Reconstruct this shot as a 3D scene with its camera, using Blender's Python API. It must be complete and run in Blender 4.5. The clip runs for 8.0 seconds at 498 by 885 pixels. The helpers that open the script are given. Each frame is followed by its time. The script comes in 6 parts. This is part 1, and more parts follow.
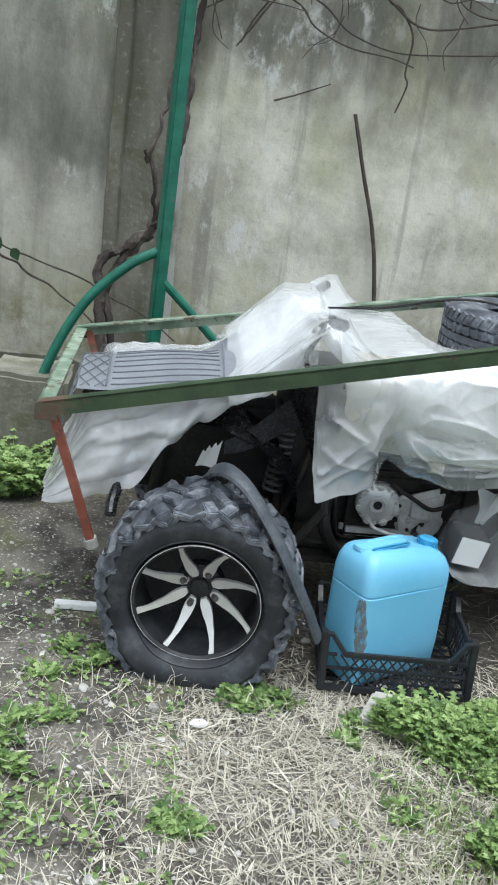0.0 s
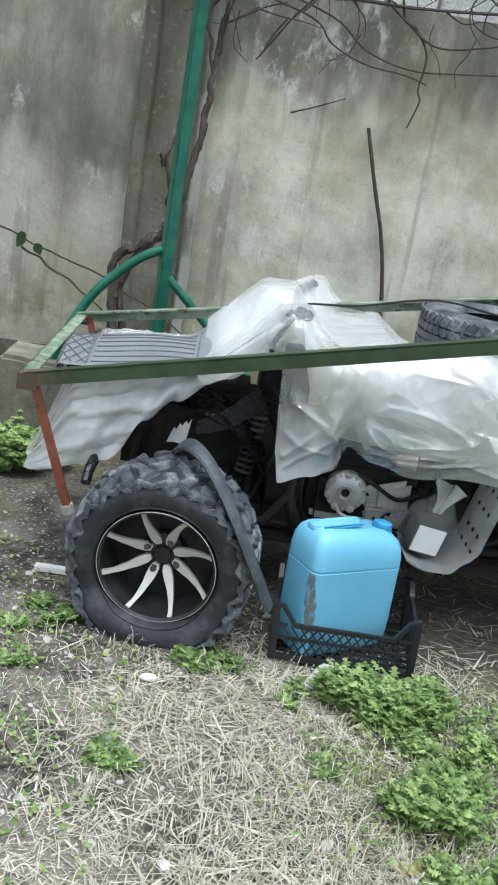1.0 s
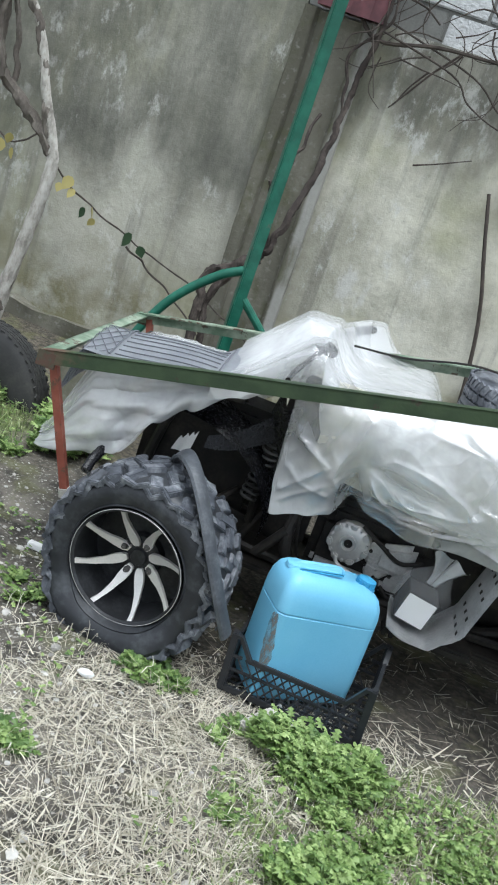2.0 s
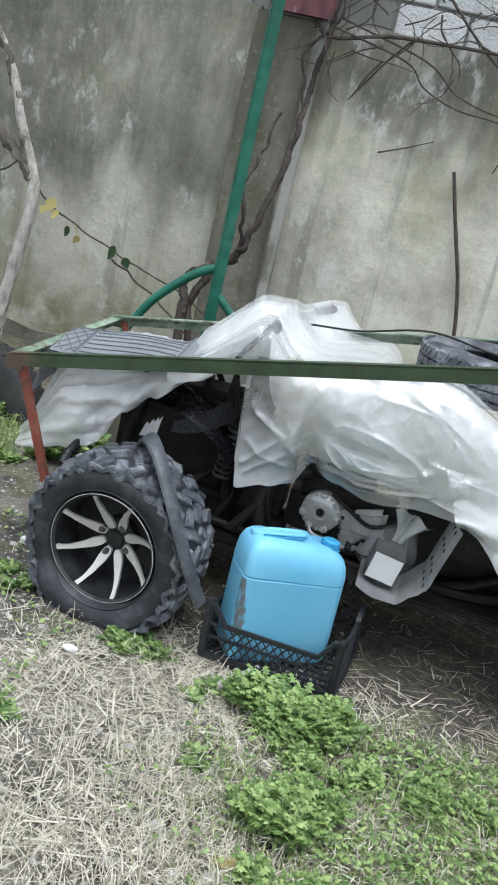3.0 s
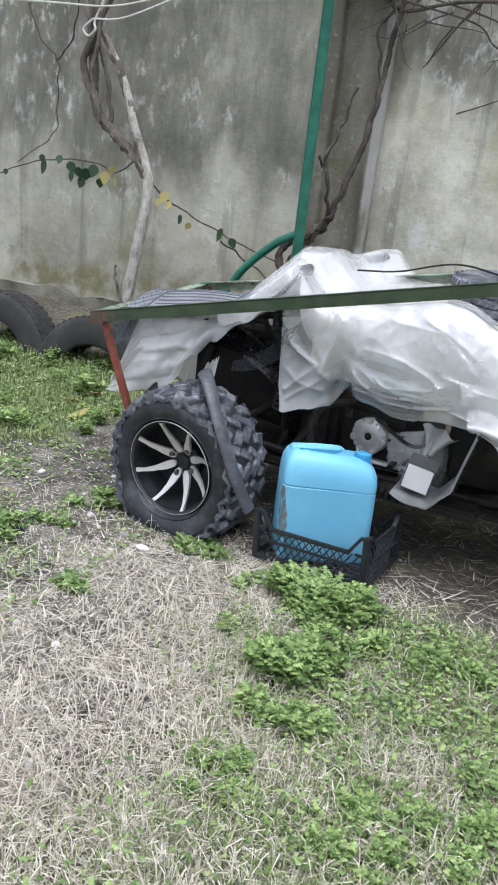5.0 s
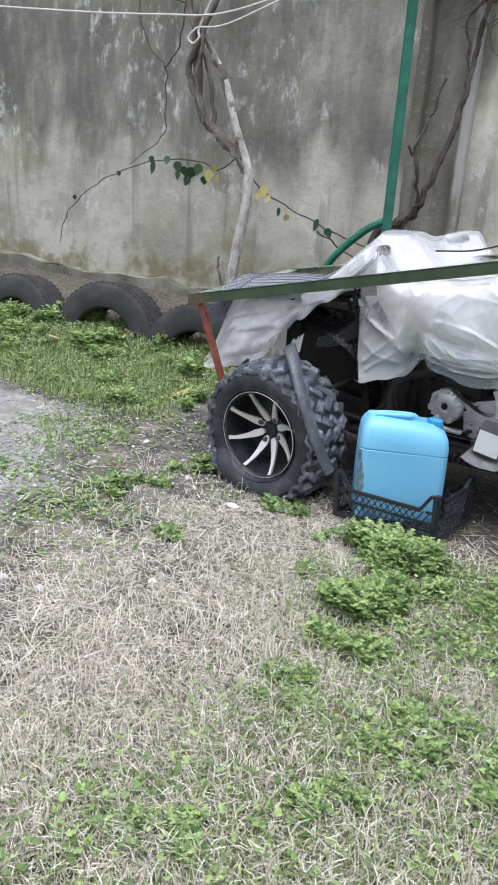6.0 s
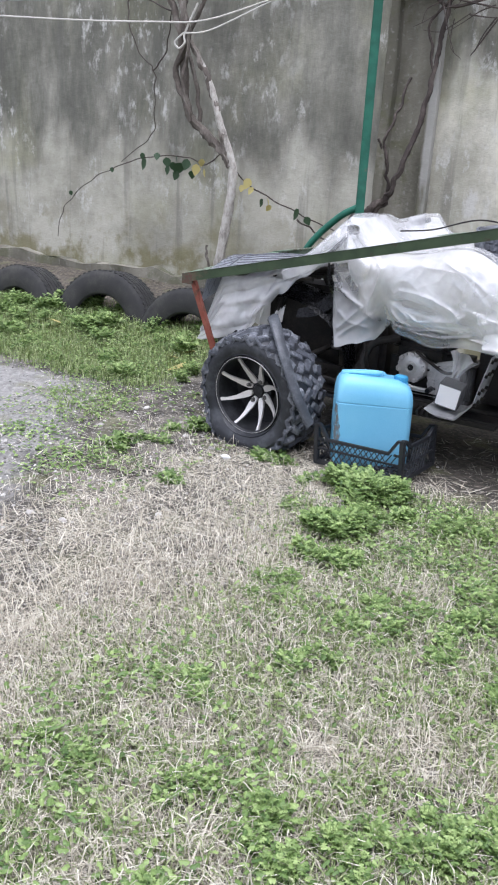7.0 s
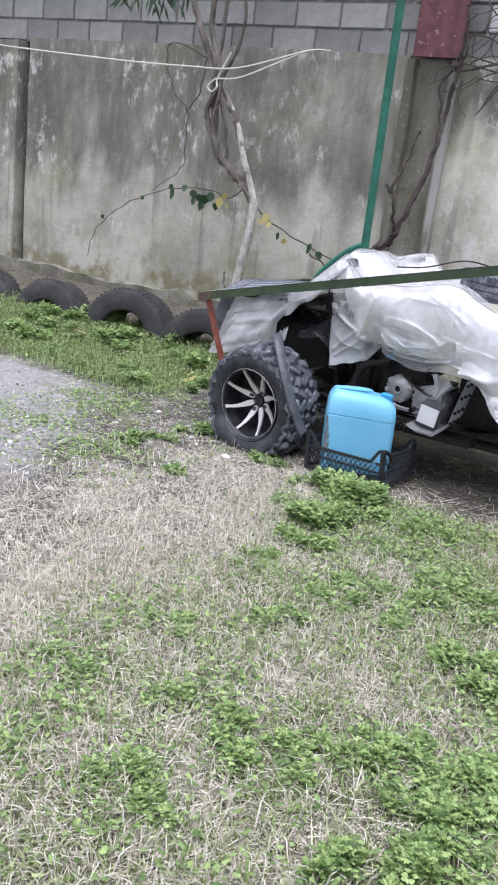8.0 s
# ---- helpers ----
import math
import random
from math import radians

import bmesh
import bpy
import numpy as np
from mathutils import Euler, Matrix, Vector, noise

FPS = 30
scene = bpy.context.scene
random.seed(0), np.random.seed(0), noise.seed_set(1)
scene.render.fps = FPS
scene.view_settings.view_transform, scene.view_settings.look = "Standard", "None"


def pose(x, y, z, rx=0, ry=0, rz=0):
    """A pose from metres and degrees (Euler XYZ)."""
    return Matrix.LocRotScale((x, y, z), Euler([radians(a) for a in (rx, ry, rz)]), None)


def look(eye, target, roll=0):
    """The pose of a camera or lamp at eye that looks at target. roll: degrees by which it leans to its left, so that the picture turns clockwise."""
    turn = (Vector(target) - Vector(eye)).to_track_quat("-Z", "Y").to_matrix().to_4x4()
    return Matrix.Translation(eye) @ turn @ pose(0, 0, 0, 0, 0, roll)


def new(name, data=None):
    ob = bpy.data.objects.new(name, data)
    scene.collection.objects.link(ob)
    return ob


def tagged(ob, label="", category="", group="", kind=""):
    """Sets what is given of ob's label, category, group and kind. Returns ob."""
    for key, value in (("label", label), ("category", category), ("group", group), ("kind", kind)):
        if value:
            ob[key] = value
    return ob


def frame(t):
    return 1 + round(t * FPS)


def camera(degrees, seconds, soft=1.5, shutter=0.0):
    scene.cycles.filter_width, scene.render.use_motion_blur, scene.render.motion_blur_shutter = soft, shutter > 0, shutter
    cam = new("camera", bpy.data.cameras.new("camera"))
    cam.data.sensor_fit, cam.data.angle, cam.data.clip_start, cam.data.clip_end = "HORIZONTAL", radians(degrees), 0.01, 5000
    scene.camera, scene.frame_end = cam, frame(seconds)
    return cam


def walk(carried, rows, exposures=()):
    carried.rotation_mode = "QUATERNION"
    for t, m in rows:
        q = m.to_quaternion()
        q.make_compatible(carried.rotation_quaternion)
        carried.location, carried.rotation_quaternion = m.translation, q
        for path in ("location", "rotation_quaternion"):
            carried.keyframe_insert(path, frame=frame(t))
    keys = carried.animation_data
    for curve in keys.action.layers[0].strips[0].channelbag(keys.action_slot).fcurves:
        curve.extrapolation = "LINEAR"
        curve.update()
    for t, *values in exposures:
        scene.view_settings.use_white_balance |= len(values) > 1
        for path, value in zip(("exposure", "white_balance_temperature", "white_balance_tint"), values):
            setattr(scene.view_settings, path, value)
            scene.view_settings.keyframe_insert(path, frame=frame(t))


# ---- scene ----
cam = camera(31.7, 8.0, soft=2.0)
PATH = [
    (0, (0.182, 0.044, 1.52), (0.408, 1.929, 0.892), 7.7),
    (0.5, (0.306, -0.072, 1.507), (0.491, 1.822, 0.891), 7.0),
    (1, (0.439, -0.173, 1.498), (0.55, 1.73, 0.893), 9.6),
    (1.2, (0.48, -0.175, 1.504), (0.58, 1.728, 0.897), 11.5),
    (2.3, (0.963, -0.087, 1.514), (0.712, 1.813, 0.94), 20.6),
    (2.5, (1.021, -0.105, 1.518), (0.762, 1.791, 0.938), 18.2),
    (3, (1.155, -0.226, 1.521), (0.857, 1.666, 0.945), 13.5),
    (3.5, (1.292, -0.328, 1.524), (0.975, 1.56, 0.944), 12.0),
    (4, (1.478, -0.335, 1.499), (0.965, 1.498, 0.887), 10.1),
    (4.2, (1.592, -0.326, 1.49), (1.005, 1.479, 0.86), 9.3),
    (5.3, (1.871, -0.656, 1.498), (1.102, 1.069, 0.839), 6.1),
    (5.5, (1.908, -0.713, 1.493), (1.075, 0.977, 0.823), 5.5),
    (6, (2.099, -0.788, 1.497), (1.161, 0.844, 0.821), 4.3),
    (6.5, (2.322, -0.915, 1.499), (1.335, 0.685, 0.815), 3.7),
    (7, (2.373, -1.255, 1.486), (1.458, 0.389, 0.81), 3.4),
    (7.5, (2.481, -1.481, 1.503), (1.558, 0.175, 0.867), 5.7),
    (8, (2.684, -1.653, 1.494), (1.729, -0.002, 0.89), 6.9),
]
walk(cam, [(t, look(eye, target, roll)) for t, eye, target, roll in PATH], exposures=[(0.0, 0.87, 5900, 5.0), (4.0, 0.9, 5930, 9.5), (8.0, 1.04, 5850, 18.0)])

# ---- light ----
world = bpy.data.worlds.new("overcast_sky")
scene.world = world
world.use_nodes = True
_n, _l = world.node_tree.nodes, world.node_tree.links
_sky = _n.new("ShaderNodeTexSky")
_sky.sky_type, _sky.sun_disc = "NISHITA", False
_sky.sun_elevation, _sky.sun_rotation = radians(76), radians(160)
_sky.dust_density, _sky.air_density, _sky.ozone_density = 4.0, 1.0, 1.0
_hs = _n.new("ShaderNodeHueSaturation")
_hs.inputs["Saturation"].default_value = 0.25
_l.new(_sky.outputs[0], _hs.inputs["Color"])
_l.new(_hs.outputs[0], _n["Background"].inputs["Color"])
_n["Background"].inputs["Strength"].default_value = 0.13
sun_data = bpy.data.lights.new("sun", "SUN")
sun_data.energy, sun_data.angle, sun_data.color = 1.5, radians(50), (1.0, 0.99, 0.97)
sun = new("sun", sun_data)
sun.matrix_world = look((1.2, 0.9, 8), (0.6, 2.5, 0.3))


# ---- materials ----
def surface(name, colors, scale=8.0, fine=90.0, rough=0.7, metal=0.0, bump=0.3, depth=0.01, contrast=0.5, rand=0.0, stretch=(1, 1, 1), spec=0.4, coat=0.0, island=False):
    """A procedural surface: a coarse blend over the colours, broken by fine grain, with relief."""
    m = bpy.data.materials.new(name)
    m.use_nodes = True
    n, l = m.node_tree.nodes, m.node_tree.links
    b = n["Principled BSDF"]
    tc = n.new("ShaderNodeTexCoord")
    mp = n.new("ShaderNodeMapping")
    mp.inputs["Scale"].default_value = stretch
    l.new(tc.outputs["Object"], mp.inputs[0])
    big, small = n.new("ShaderNodeTexNoise"), n.new("ShaderNodeTexNoise")
    for t, s, d in ((big, scale, 6), (small, fine, 4)):
        t.inputs["Scale"].default_value, t.inputs["Detail"].default_value = s, d
        l.new(mp.outputs[0], t.inputs["Vector"])
    big.inputs["Roughness"].default_value = 0.6
    mixv = n.new("ShaderNodeMix")
    mixv.inputs["Factor"].default_value = 0.3
    l.new(big.outputs["Fac"], mixv.inputs[2])
    l.new(small.outputs["Fac"], mixv.inputs[3])
    last = mixv.outputs[0]
    if rand or island:
        src = n.new("ShaderNodeNewGeometry").outputs["Random Per Island"] if island else n.new("ShaderNodeObjectInfo").outputs["Random"]
        ad = n.new("ShaderNodeMath")
        ad.operation = "MULTIPLY_ADD"
        ad.inputs[1].default_value = rand
        l.new(src, ad.inputs[0])
        sub = n.new("ShaderNodeMath")
        sub.inputs[1].default_value = -rand / 2
        l.new(last, sub.inputs[0])
        l.new(sub.outputs[0], ad.inputs[2])
        last = ad.outputs[0]
    ramp = n.new("ShaderNodeValToRGB")
    e = ramp.color_ramp.elements
    while len(e) < len(colors):
        e.new(0.5)
    for i, c in enumerate(colors):
        e[i].position = 0.5 + (i / max(1, len(colors) - 1) - 0.5) * contrast
        e[i].color = (*c, 1)
    l.new(last, ramp.inputs[0])
    l.new(ramp.outputs[0], b.inputs["Base Color"])
    b.inputs["Roughness"].default_value, b.inputs["Metallic"].default_value = rough, metal
    b.inputs["Specular IOR Level"].default_value = spec
    b.inputs["Coat Weight"].default_value = coat
    if bump:
        bp = n.new("ShaderNodeBump")
        bp.inputs["Strength"].default_value, bp.inputs["Distance"].default_value = bump, depth
        l.new(mixv.outputs[0], bp.inputs["Height"])
        l.new(bp.outputs[0], b.inputs["Normal"])
    rr = n.new("ShaderNodeMapRange")
    rr.inputs["To Min"].default_value, rr.inputs["To Max"].default_value = max(0.03, rough - 0.12), min(1, rough + 0.12)
    l.new(small.outputs["Fac"], rr.inputs["Value"])
    l.new(rr.outputs[0], b.inputs["Roughness"])
    return m


class Nodes:
    """Short forms for building a node tree."""

    def __init__(self, name):
        self.m = bpy.data.materials.new(name)
        self.m.use_nodes = True
        self.n, self.l = self.m.node_tree.nodes, self.m.node_tree.links
        self.b = self.n["Principled BSDF"]
        self.co = self.n.new("ShaderNodeTexCoord").outputs["Object"]

    def noise(self, scale, detail=5, stretch=(1, 1, 1), shift=(0, 0, 0), rough=0.55):
        mp = self.n.new("ShaderNodeMapping")
        mp.inputs["Scale"].default_value, mp.inputs["Location"].default_value = stretch, shift
        self.l.new(self.co, mp.inputs[0])
        t = self.n.new("ShaderNodeTexNoise")
        t.inputs["Scale"].default_value, t.inputs["Detail"].default_value, t.inputs["Roughness"].default_value = scale, detail, rough
        self.l.new(mp.outputs[0], t.inputs["Vector"])
        return t.outputs["Fac"]

    def rng(self, v, a, b, c=0.0, d=1.0):
        t = self.n.new("ShaderNodeMapRange")
        t.interpolation_type = "SMOOTHSTEP"
        for i, k in enumerate((a, b, c, d)):
            t.inputs[1 + i].default_value = k
        self.l.new(v, t.inputs[0])
        return t.outputs[0]

    def mth(self, op, a, b):
        t = self.n.new("ShaderNodeMath")
        t.operation = op
        for i, v in enumerate((a, b)):
            if isinstance(v, (int, float)):
                t.inputs[i].default_value = v
            else:
                self.l.new(v, t.inputs[i])
        return t.outputs[0]

    def mix(self, f, a, b):
        t = self.n.new("ShaderNodeMix")
        t.data_type = "RGBA"
        for i, v in ((0, f), (6, a), (7, b)):
            if isinstance(v, tuple):
                t.inputs[i].default_value = (*v, 1)
            elif isinstance(v, (int, float)):
                t.inputs[i].default_value = v
            else:
                self.l.new(v, t.inputs[i])
        return t.outputs[2]

    def axis(self, i):
        t = self.n.new("ShaderNodeSeparateXYZ")
        self.l.new(self.co, t.inputs[0])
        return t.outputs[i]

    def finish(self, color, rough, height=None, strength=0.4, depth=0.01):
        self.l.new(color, self.b.inputs["Base Color"])
        if isinstance(rough, (int, float)):
            self.b.inputs["Roughness"].default_value = rough
        else:
            self.l.new(rough, self.b.inputs["Roughness"])
        if height is not None:
            bp = self.n.new("ShaderNodeBump")
            bp.inputs["Strength"].default_value, bp.inputs["Distance"].default_value = strength, depth
            self.l.new(height, bp.inputs["Height"])
            self.l.new(bp.outputs[0], self.b.inputs["Normal"])
        return self.m


def wall_material():
    k = Nodes("weathered_concrete")
    z = k.axis(2)
    base = k.mix(k.rng(k.noise(1.6, 7, rough=0.65), 0.38, 0.62), (0.34, 0.328, 0.26), (0.61, 0.59, 0.49))
    base = k.mix(k.mth("MULTIPLY", k.rng(k.noise(1.1, 5, shift=(3, 1, 7)), 0.47, 0.66), 0.85), base, (0.42, 0.415, 0.26))
    edge = k.mth("ADD", z, k.mth("MULTIPLY", k.noise(2.0, 6, (1.6, 1, 0.5)), 1.5))
    edge = k.mth("ADD", edge, k.mth("MULTIPLY", k.rng(k.axis(0), 0.1, -0.3), 0.62))
    dark = k.mth("MULTIPLY", k.rng(k.noise(2.4, 9, (1, 1, 0.32), rough=0.72), 0.18, 0.66), k.rng(edge, 2.35, 2.85))
    base = k.mix(k.mth("MULTIPLY", k.rng(k.axis(0), 0.1, -0.1), 0.42), base, (0.2, 0.197, 0.165))
    base = k.mix(k.mth("MULTIPLY", dark, 0.84), base, (0.06, 0.061, 0.05))
    runs = k.mth("MULTIPLY", k.rng(k.noise(9, 6, (1, 1, 0.06), (4, 0, 3)), 0.54, 0.66), 0.45)
    base = k.mix(runs, base, (0.14, 0.138, 0.12))
    pale = k.mth("MULTIPLY", k.rng(k.noise(8, 9, (1, 1, 0.55), (5, 0, 2), 0.72), 0.51, 0.64), k.rng(k.noise(1.0, 4, shift=(9, 0, 0)), 0.44, 0.58))
    base = k.mix(k.mth("MULTIPLY", pale, 0.8), base, (0.57, 0.565, 0.52))
    moss = k.mth("MULTIPLY", k.rng(k.noise(3.5, 7, shift=(1, 4, 0), rough=0.65), 0.43, 0.6), k.rng(k.mth("ADD", z, k.noise(3, 4)), 1.35, 0.85))
    base = k.mix(k.mth("MULTIPLY", moss, 0.8), base, (0.15, 0.135, 0.055))
    base = k.mix(k.mth("MULTIPLY", k.rng(k.noise(24, 9, rough=0.75), 0.52, 0.72), 0.32), base, (0.14, 0.138, 0.115))
    return k.finish(base, 0.9, k.mth("ADD", k.noise(11, 9, rough=0.65), k.mth("MULTIPLY", k.noise(120, 3), 0.12)), 0.5, 0.015)


def post_material():
    k = Nodes("mossy_post_concrete")
    base = k.mix(k.rng(k.noise(3, 6, (1, 1, 0.3)), 0.35, 0.65), (0.1, 0.095, 0.07), (0.22, 0.208, 0.165))
    base = k.mix(k.mth("MULTIPLY", k.rng(k.noise(6, 5), 0.5, 0.66), 0.7), base, (0.085, 0.088, 0.045))
    base = k.mix(k.mth("MULTIPLY", k.rng(k.noise(30, 5), 0.55, 0.75), 0.5), base, (0.3, 0.295, 0.265))
    lip = k.mth("MULTIPLY", k.rng(k.axis(0), 0.165, 0.185), k.rng(k.noise(5, 6, (1, 1, 0.3), (2, 7, 1)), 0.34, 0.5))
    base = k.mix(k.mth("MULTIPLY", lip, 0.75), base, (0.4, 0.395, 0.36))
    return k.finish(base, 0.9, k.noise(40, 6), 0.5, 0.012)


def ground_material():
    k = Nodes("bare_earth_and_gravel")
    x, y = k.axis(0), k.axis(1)
    dirt = k.mix(k.rng(k.noise(9, 7), 0.35, 0.68), (0.036, 0.032, 0.026), (0.12, 0.108, 0.089))
    dirt = k.mix(k.mth("MULTIPLY", k.rng(k.noise(2.2, 5, shift=(4, 2, 0)), 0.48, 0.62), 0.45), dirt, (0.3, 0.27, 0.225))
    dirt = k.mix(k.mth("MULTIPLY", k.rng(k.noise(70, 6), 0.55, 0.72), 0.75), dirt, (0.6, 0.575, 0.52))
    edge = k.mth("ADD", k.mth("ADD", x, k.mth("MULTIPLY", y, 0.45)), k.mth("MULTIPLY", k.noise(2.5, 5), 0.9))
    gravel = k.mth("MULTIPLY", k.rng(edge, 0.98, 0.6), k.rng(k.mth("ADD", y, k.mth("MULTIPLY", k.noise(3, 5), 0.5)), 3.05, 2.8))
    grey = k.mix(k.rng(k.noise(26, 8, rough=0.7), 0.34, 0.68), (0.19, 0.187, 0.175), (0.33, 0.325, 0.305))
    c = k.mix(k.mth("MULTIPLY", gravel, 0.85), dirt, grey)
    humus = k.rng(k.mth("ADD", y, k.mth("MULTIPLY", k.noise(4, 6), 0.6)), 3.5, 4.1)
    c = k.mix(k.mth("MULTIPLY", humus, 0.85), c, k.mix(k.rng(k.noise(40, 7), 0.4, 0.62), (0.03, 0.026, 0.018), (0.12, 0.1, 0.072)))
    # dark soil, with shade under and behind the quad bike put into its colour
    bike_shade = k.mth("MULTIPLY", k.rng(k.mth("ADD", y, k.mth("MULTIPLY", k.noise(5, 6), 0.35)), 2.36, 2.6), k.rng(x, 0.25, 0.6))
    c = k.mix(k.mth("MULTIPLY", bike_shade, 0.85), c, k.mix(k.rng(k.noise(40, 7), 0.4, 0.65), (0.022, 0.019, 0.014), (0.085, 0.072, 0.055)))
    turf = k.mth("MULTIPLY", k.rng(k.mth("ADD", x, k.mth("MULTIPLY", k.noise(4, 6), 0.5)), -0.2, -0.5), k.mth("MULTIPLY", k.rng(k.mth("ADD", y, k.mth("MULTIPLY", k.noise(5, 6), 0.4)), 2.95, 3.2), k.rng(k.mth("ADD", y, k.mth("MULTIPLY", k.noise(6, 6), 0.3)), 4.2, 3.95)))
    c = k.mix(k.mth("MULTIPLY", turf, 0.7), c, k.mix(k.rng(k.noise(30, 7), 0.4, 0.62), (0.06, 0.085, 0.025), (0.2, 0.26, 0.08)))
    moss = k.mth("MULTIPLY", k.rng(k.noise(4.5, 6, shift=(8, 3, 0)), 0.52, 0.64), 0.45)
    c = k.mix(moss, c, (0.13, 0.135, 0.055))
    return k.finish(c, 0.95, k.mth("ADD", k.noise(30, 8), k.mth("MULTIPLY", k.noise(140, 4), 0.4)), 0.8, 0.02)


def tarp_material(name, least, most):
    """Milky film: haze with clearer patches, from least to most see-through."""
    k = Nodes(name)
    n, l = k.n, k.l
    col = k.mix(k.rng(k.noise(5, 6), 0.3, 0.7), (0.88, 0.885, 0.88), (0.95, 0.955, 0.955))
    col = k.mix(k.mth("MULTIPLY", k.rng(k.noise(2.0, 4, shift=(2, 5, 1)), 0.52, 0.72), 0.35), col, (0.78, 0.75, 0.66))
    cells = []
    for sc, sh in ((6, 0.0), (15, 4.0)):
        wob = n.new("ShaderNodeTexNoise")
        wob.inputs["Scale"].default_value, wob.inputs["Detail"].default_value = sc * 0.5, 2
        l.new(k.co, wob.inputs["Vector"])
        mp = n.new("ShaderNodeMapping")
        mp.inputs["Scale"].default_value, mp.inputs["Location"].default_value = (1, 1, 0.45), (sh, sh, sh)
        vadd = n.new("ShaderNodeVectorMath")
        vadd.operation = "MULTIPLY_ADD"
        vadd.inputs[1].default_value = (0.25, 0.25, 0.25)
        l.new(wob.outputs["Color"], vadd.inputs[0])
        l.new(k.co, vadd.inputs[2])
        l.new(vadd.outputs[0], mp.inputs[0])
        vo = n.new("ShaderNodeTexVoronoi")
        vo.inputs["Scale"].default_value = sc
        l.new(mp.outputs[0], vo.inputs["Vector"])
        cells.append(vo.outputs["Distance"])
    facet = k.mth("ADD", cells[0], k.mth("MULTIPLY", cells[1], 0.4))
    sharp2 = k.mth("ABSOLUTE", k.mth("SUBTRACT", k.noise(19, 3, (1, 1, 0.7), (3, 2, 1), 0.45), 0.5), 0)
    k.finish(col, k.rng(k.noise(9, 4), 0.2, 0.8, 0.08, 0.22), k.mth("ADD", k.mth("MULTIPLY", facet, 0.6), k.mth("MULTIPLY", sharp2, 0.7)), 0.5, 0.028)
    tr = n.new("ShaderNodeBsdfTransparent")
    tl = n.new("ShaderNodeBsdfTranslucent")
    l.new(col, tl.inputs["Color"])
    m1, m2 = n.new("ShaderNodeMixShader"), n.new("ShaderNodeMixShader")
    m1.inputs[0].default_value = 0.24
    l.new(k.b.outputs[0], m1.inputs[1])
    l.new(tl.outputs[0], m1.inputs[2])
    milky = k.noise(2.6, 5, (1, 1, 0.7), (7, 1, 3), 0.55)
    l.new(k.rng(milky, 0.32, 0.62, least, most), m2.inputs[0])
    l.new(m1.outputs[0], m2.inputs[1])
    l.new(tr.outputs[0], m2.inputs[2])
    gloss, m3 = n.new("ShaderNodeBsdfGlossy"), n.new("ShaderNodeMixShader")
    gloss.inputs["Roughness"].default_value = 0.16
    l.new(k.b.inputs["Normal"].links[0].from_socket, gloss.inputs["Normal"])
    m3.inputs[0].default_value = 0.07
    l.new(m2.outputs[0], m3.inputs[1])
    l.new(gloss.outputs[0], m3.inputs[2])
    l.new(m3.outputs[0], n["Material Output"].inputs[0])
    k.b.inputs["Specular IOR Level"].default_value = 0.6
    return k.m


def leaf_material(name, a, b, c, rough=0.5):
    """Leaves and blades: one tint for each blade, with light passing through."""
    k = Nodes(name)
    geo = k.n.new("ShaderNodeNewGeometry").outputs["Random Per Island"]
    ramp = k.n.new("ShaderNodeValToRGB")
    e = ramp.color_ramp.elements
    e.new(0.5)
    for i, col in enumerate((a, b, c)):
        e[i].position, e[i].color = (0.0, 0.5, 1.0)[i], (*col, 1)
    k.l.new(geo, ramp.inputs[0])
    col = k.mix(k.mth("MULTIPLY", k.rng(k.noise(3, 4), 0.4, 0.65), 0.35), ramp.outputs[0], b)
    k.finish(col, rough)
    tl = k.n.new("ShaderNodeBsdfTranslucent")
    k.l.new(col, tl.inputs["Color"])
    m = k.n.new("ShaderNodeMixShader")
    m.inputs[0].default_value = 0.3
    k.l.new(k.b.outputs[0], m.inputs[1])
    k.l.new(tl.outputs[0], m.inputs[2])
    k.l.new(m.outputs[0], k.n["Material Output"].inputs[0])
    return k.m


def paint_material(name, a, b, rust, amount, rough=0.5, bare=None):
    """Old brushed paint on steel, worn through to rust in places."""
    k = Nodes(name)
    c = k.mix(k.rng(k.noise(12, 6), 0.35, 0.65), a, b)
    w = k.rng(k.noise(16, 8, shift=(2, 2, 2), rough=0.7), amount, amount + 0.06)
    c = k.mix(w, c, rust)
    if bare is not None:
        c = k.mix(k.rng(k.mth("ADD", k.axis(0), k.mth("MULTIPLY", k.noise(18, 6, rough=0.7), 0.3)), bare + 0.2, bare + 0.08), c, k.mix(k.noise(30, 5), (0.07, 0.045, 0.032), (0.15, 0.075, 0.05)))
    return k.finish(c, k.mth("ADD", k.mth("MULTIPLY", w, 0.3), rough), k.noise(60, 6), 0.35, 0.004)


MAT_WALL, MAT_POST, MAT_GROUND = wall_material(), post_material(), ground_material()
MAT_TARP, MAT_FILM = tarp_material("doubled_polythene", 0.28, 0.56), tarp_material("polythene_film", 0.46, 0.74)
MAT_BLOCK = surface("grey_block", [(0.12, 0.12, 0.11), (0.2, 0.2, 0.185), (0.29, 0.29, 0.27)], 6, 80, 0.9, bump=0.5, rand=0.25)
MAT_BLOCK_PALE = surface("whitewashed_block", [(0.3, 0.305, 0.3), (0.5, 0.505, 0.5), (0.66, 0.665, 0.66)], 9, 70, 0.9, bump=0.9, depth=0.02, rand=0.2)
MAT_MORTAR = surface("dark_mortar", [(0.13, 0.13, 0.12), (0.26, 0.26, 0.24)], 12, 90, 0.95)
MAT_GREEN_POLE = paint_material("green_pole_paint", (0.009, 0.092, 0.058), (0.02, 0.14, 0.09), (0.1, 0.12, 0.09), 0.62, 0.38)
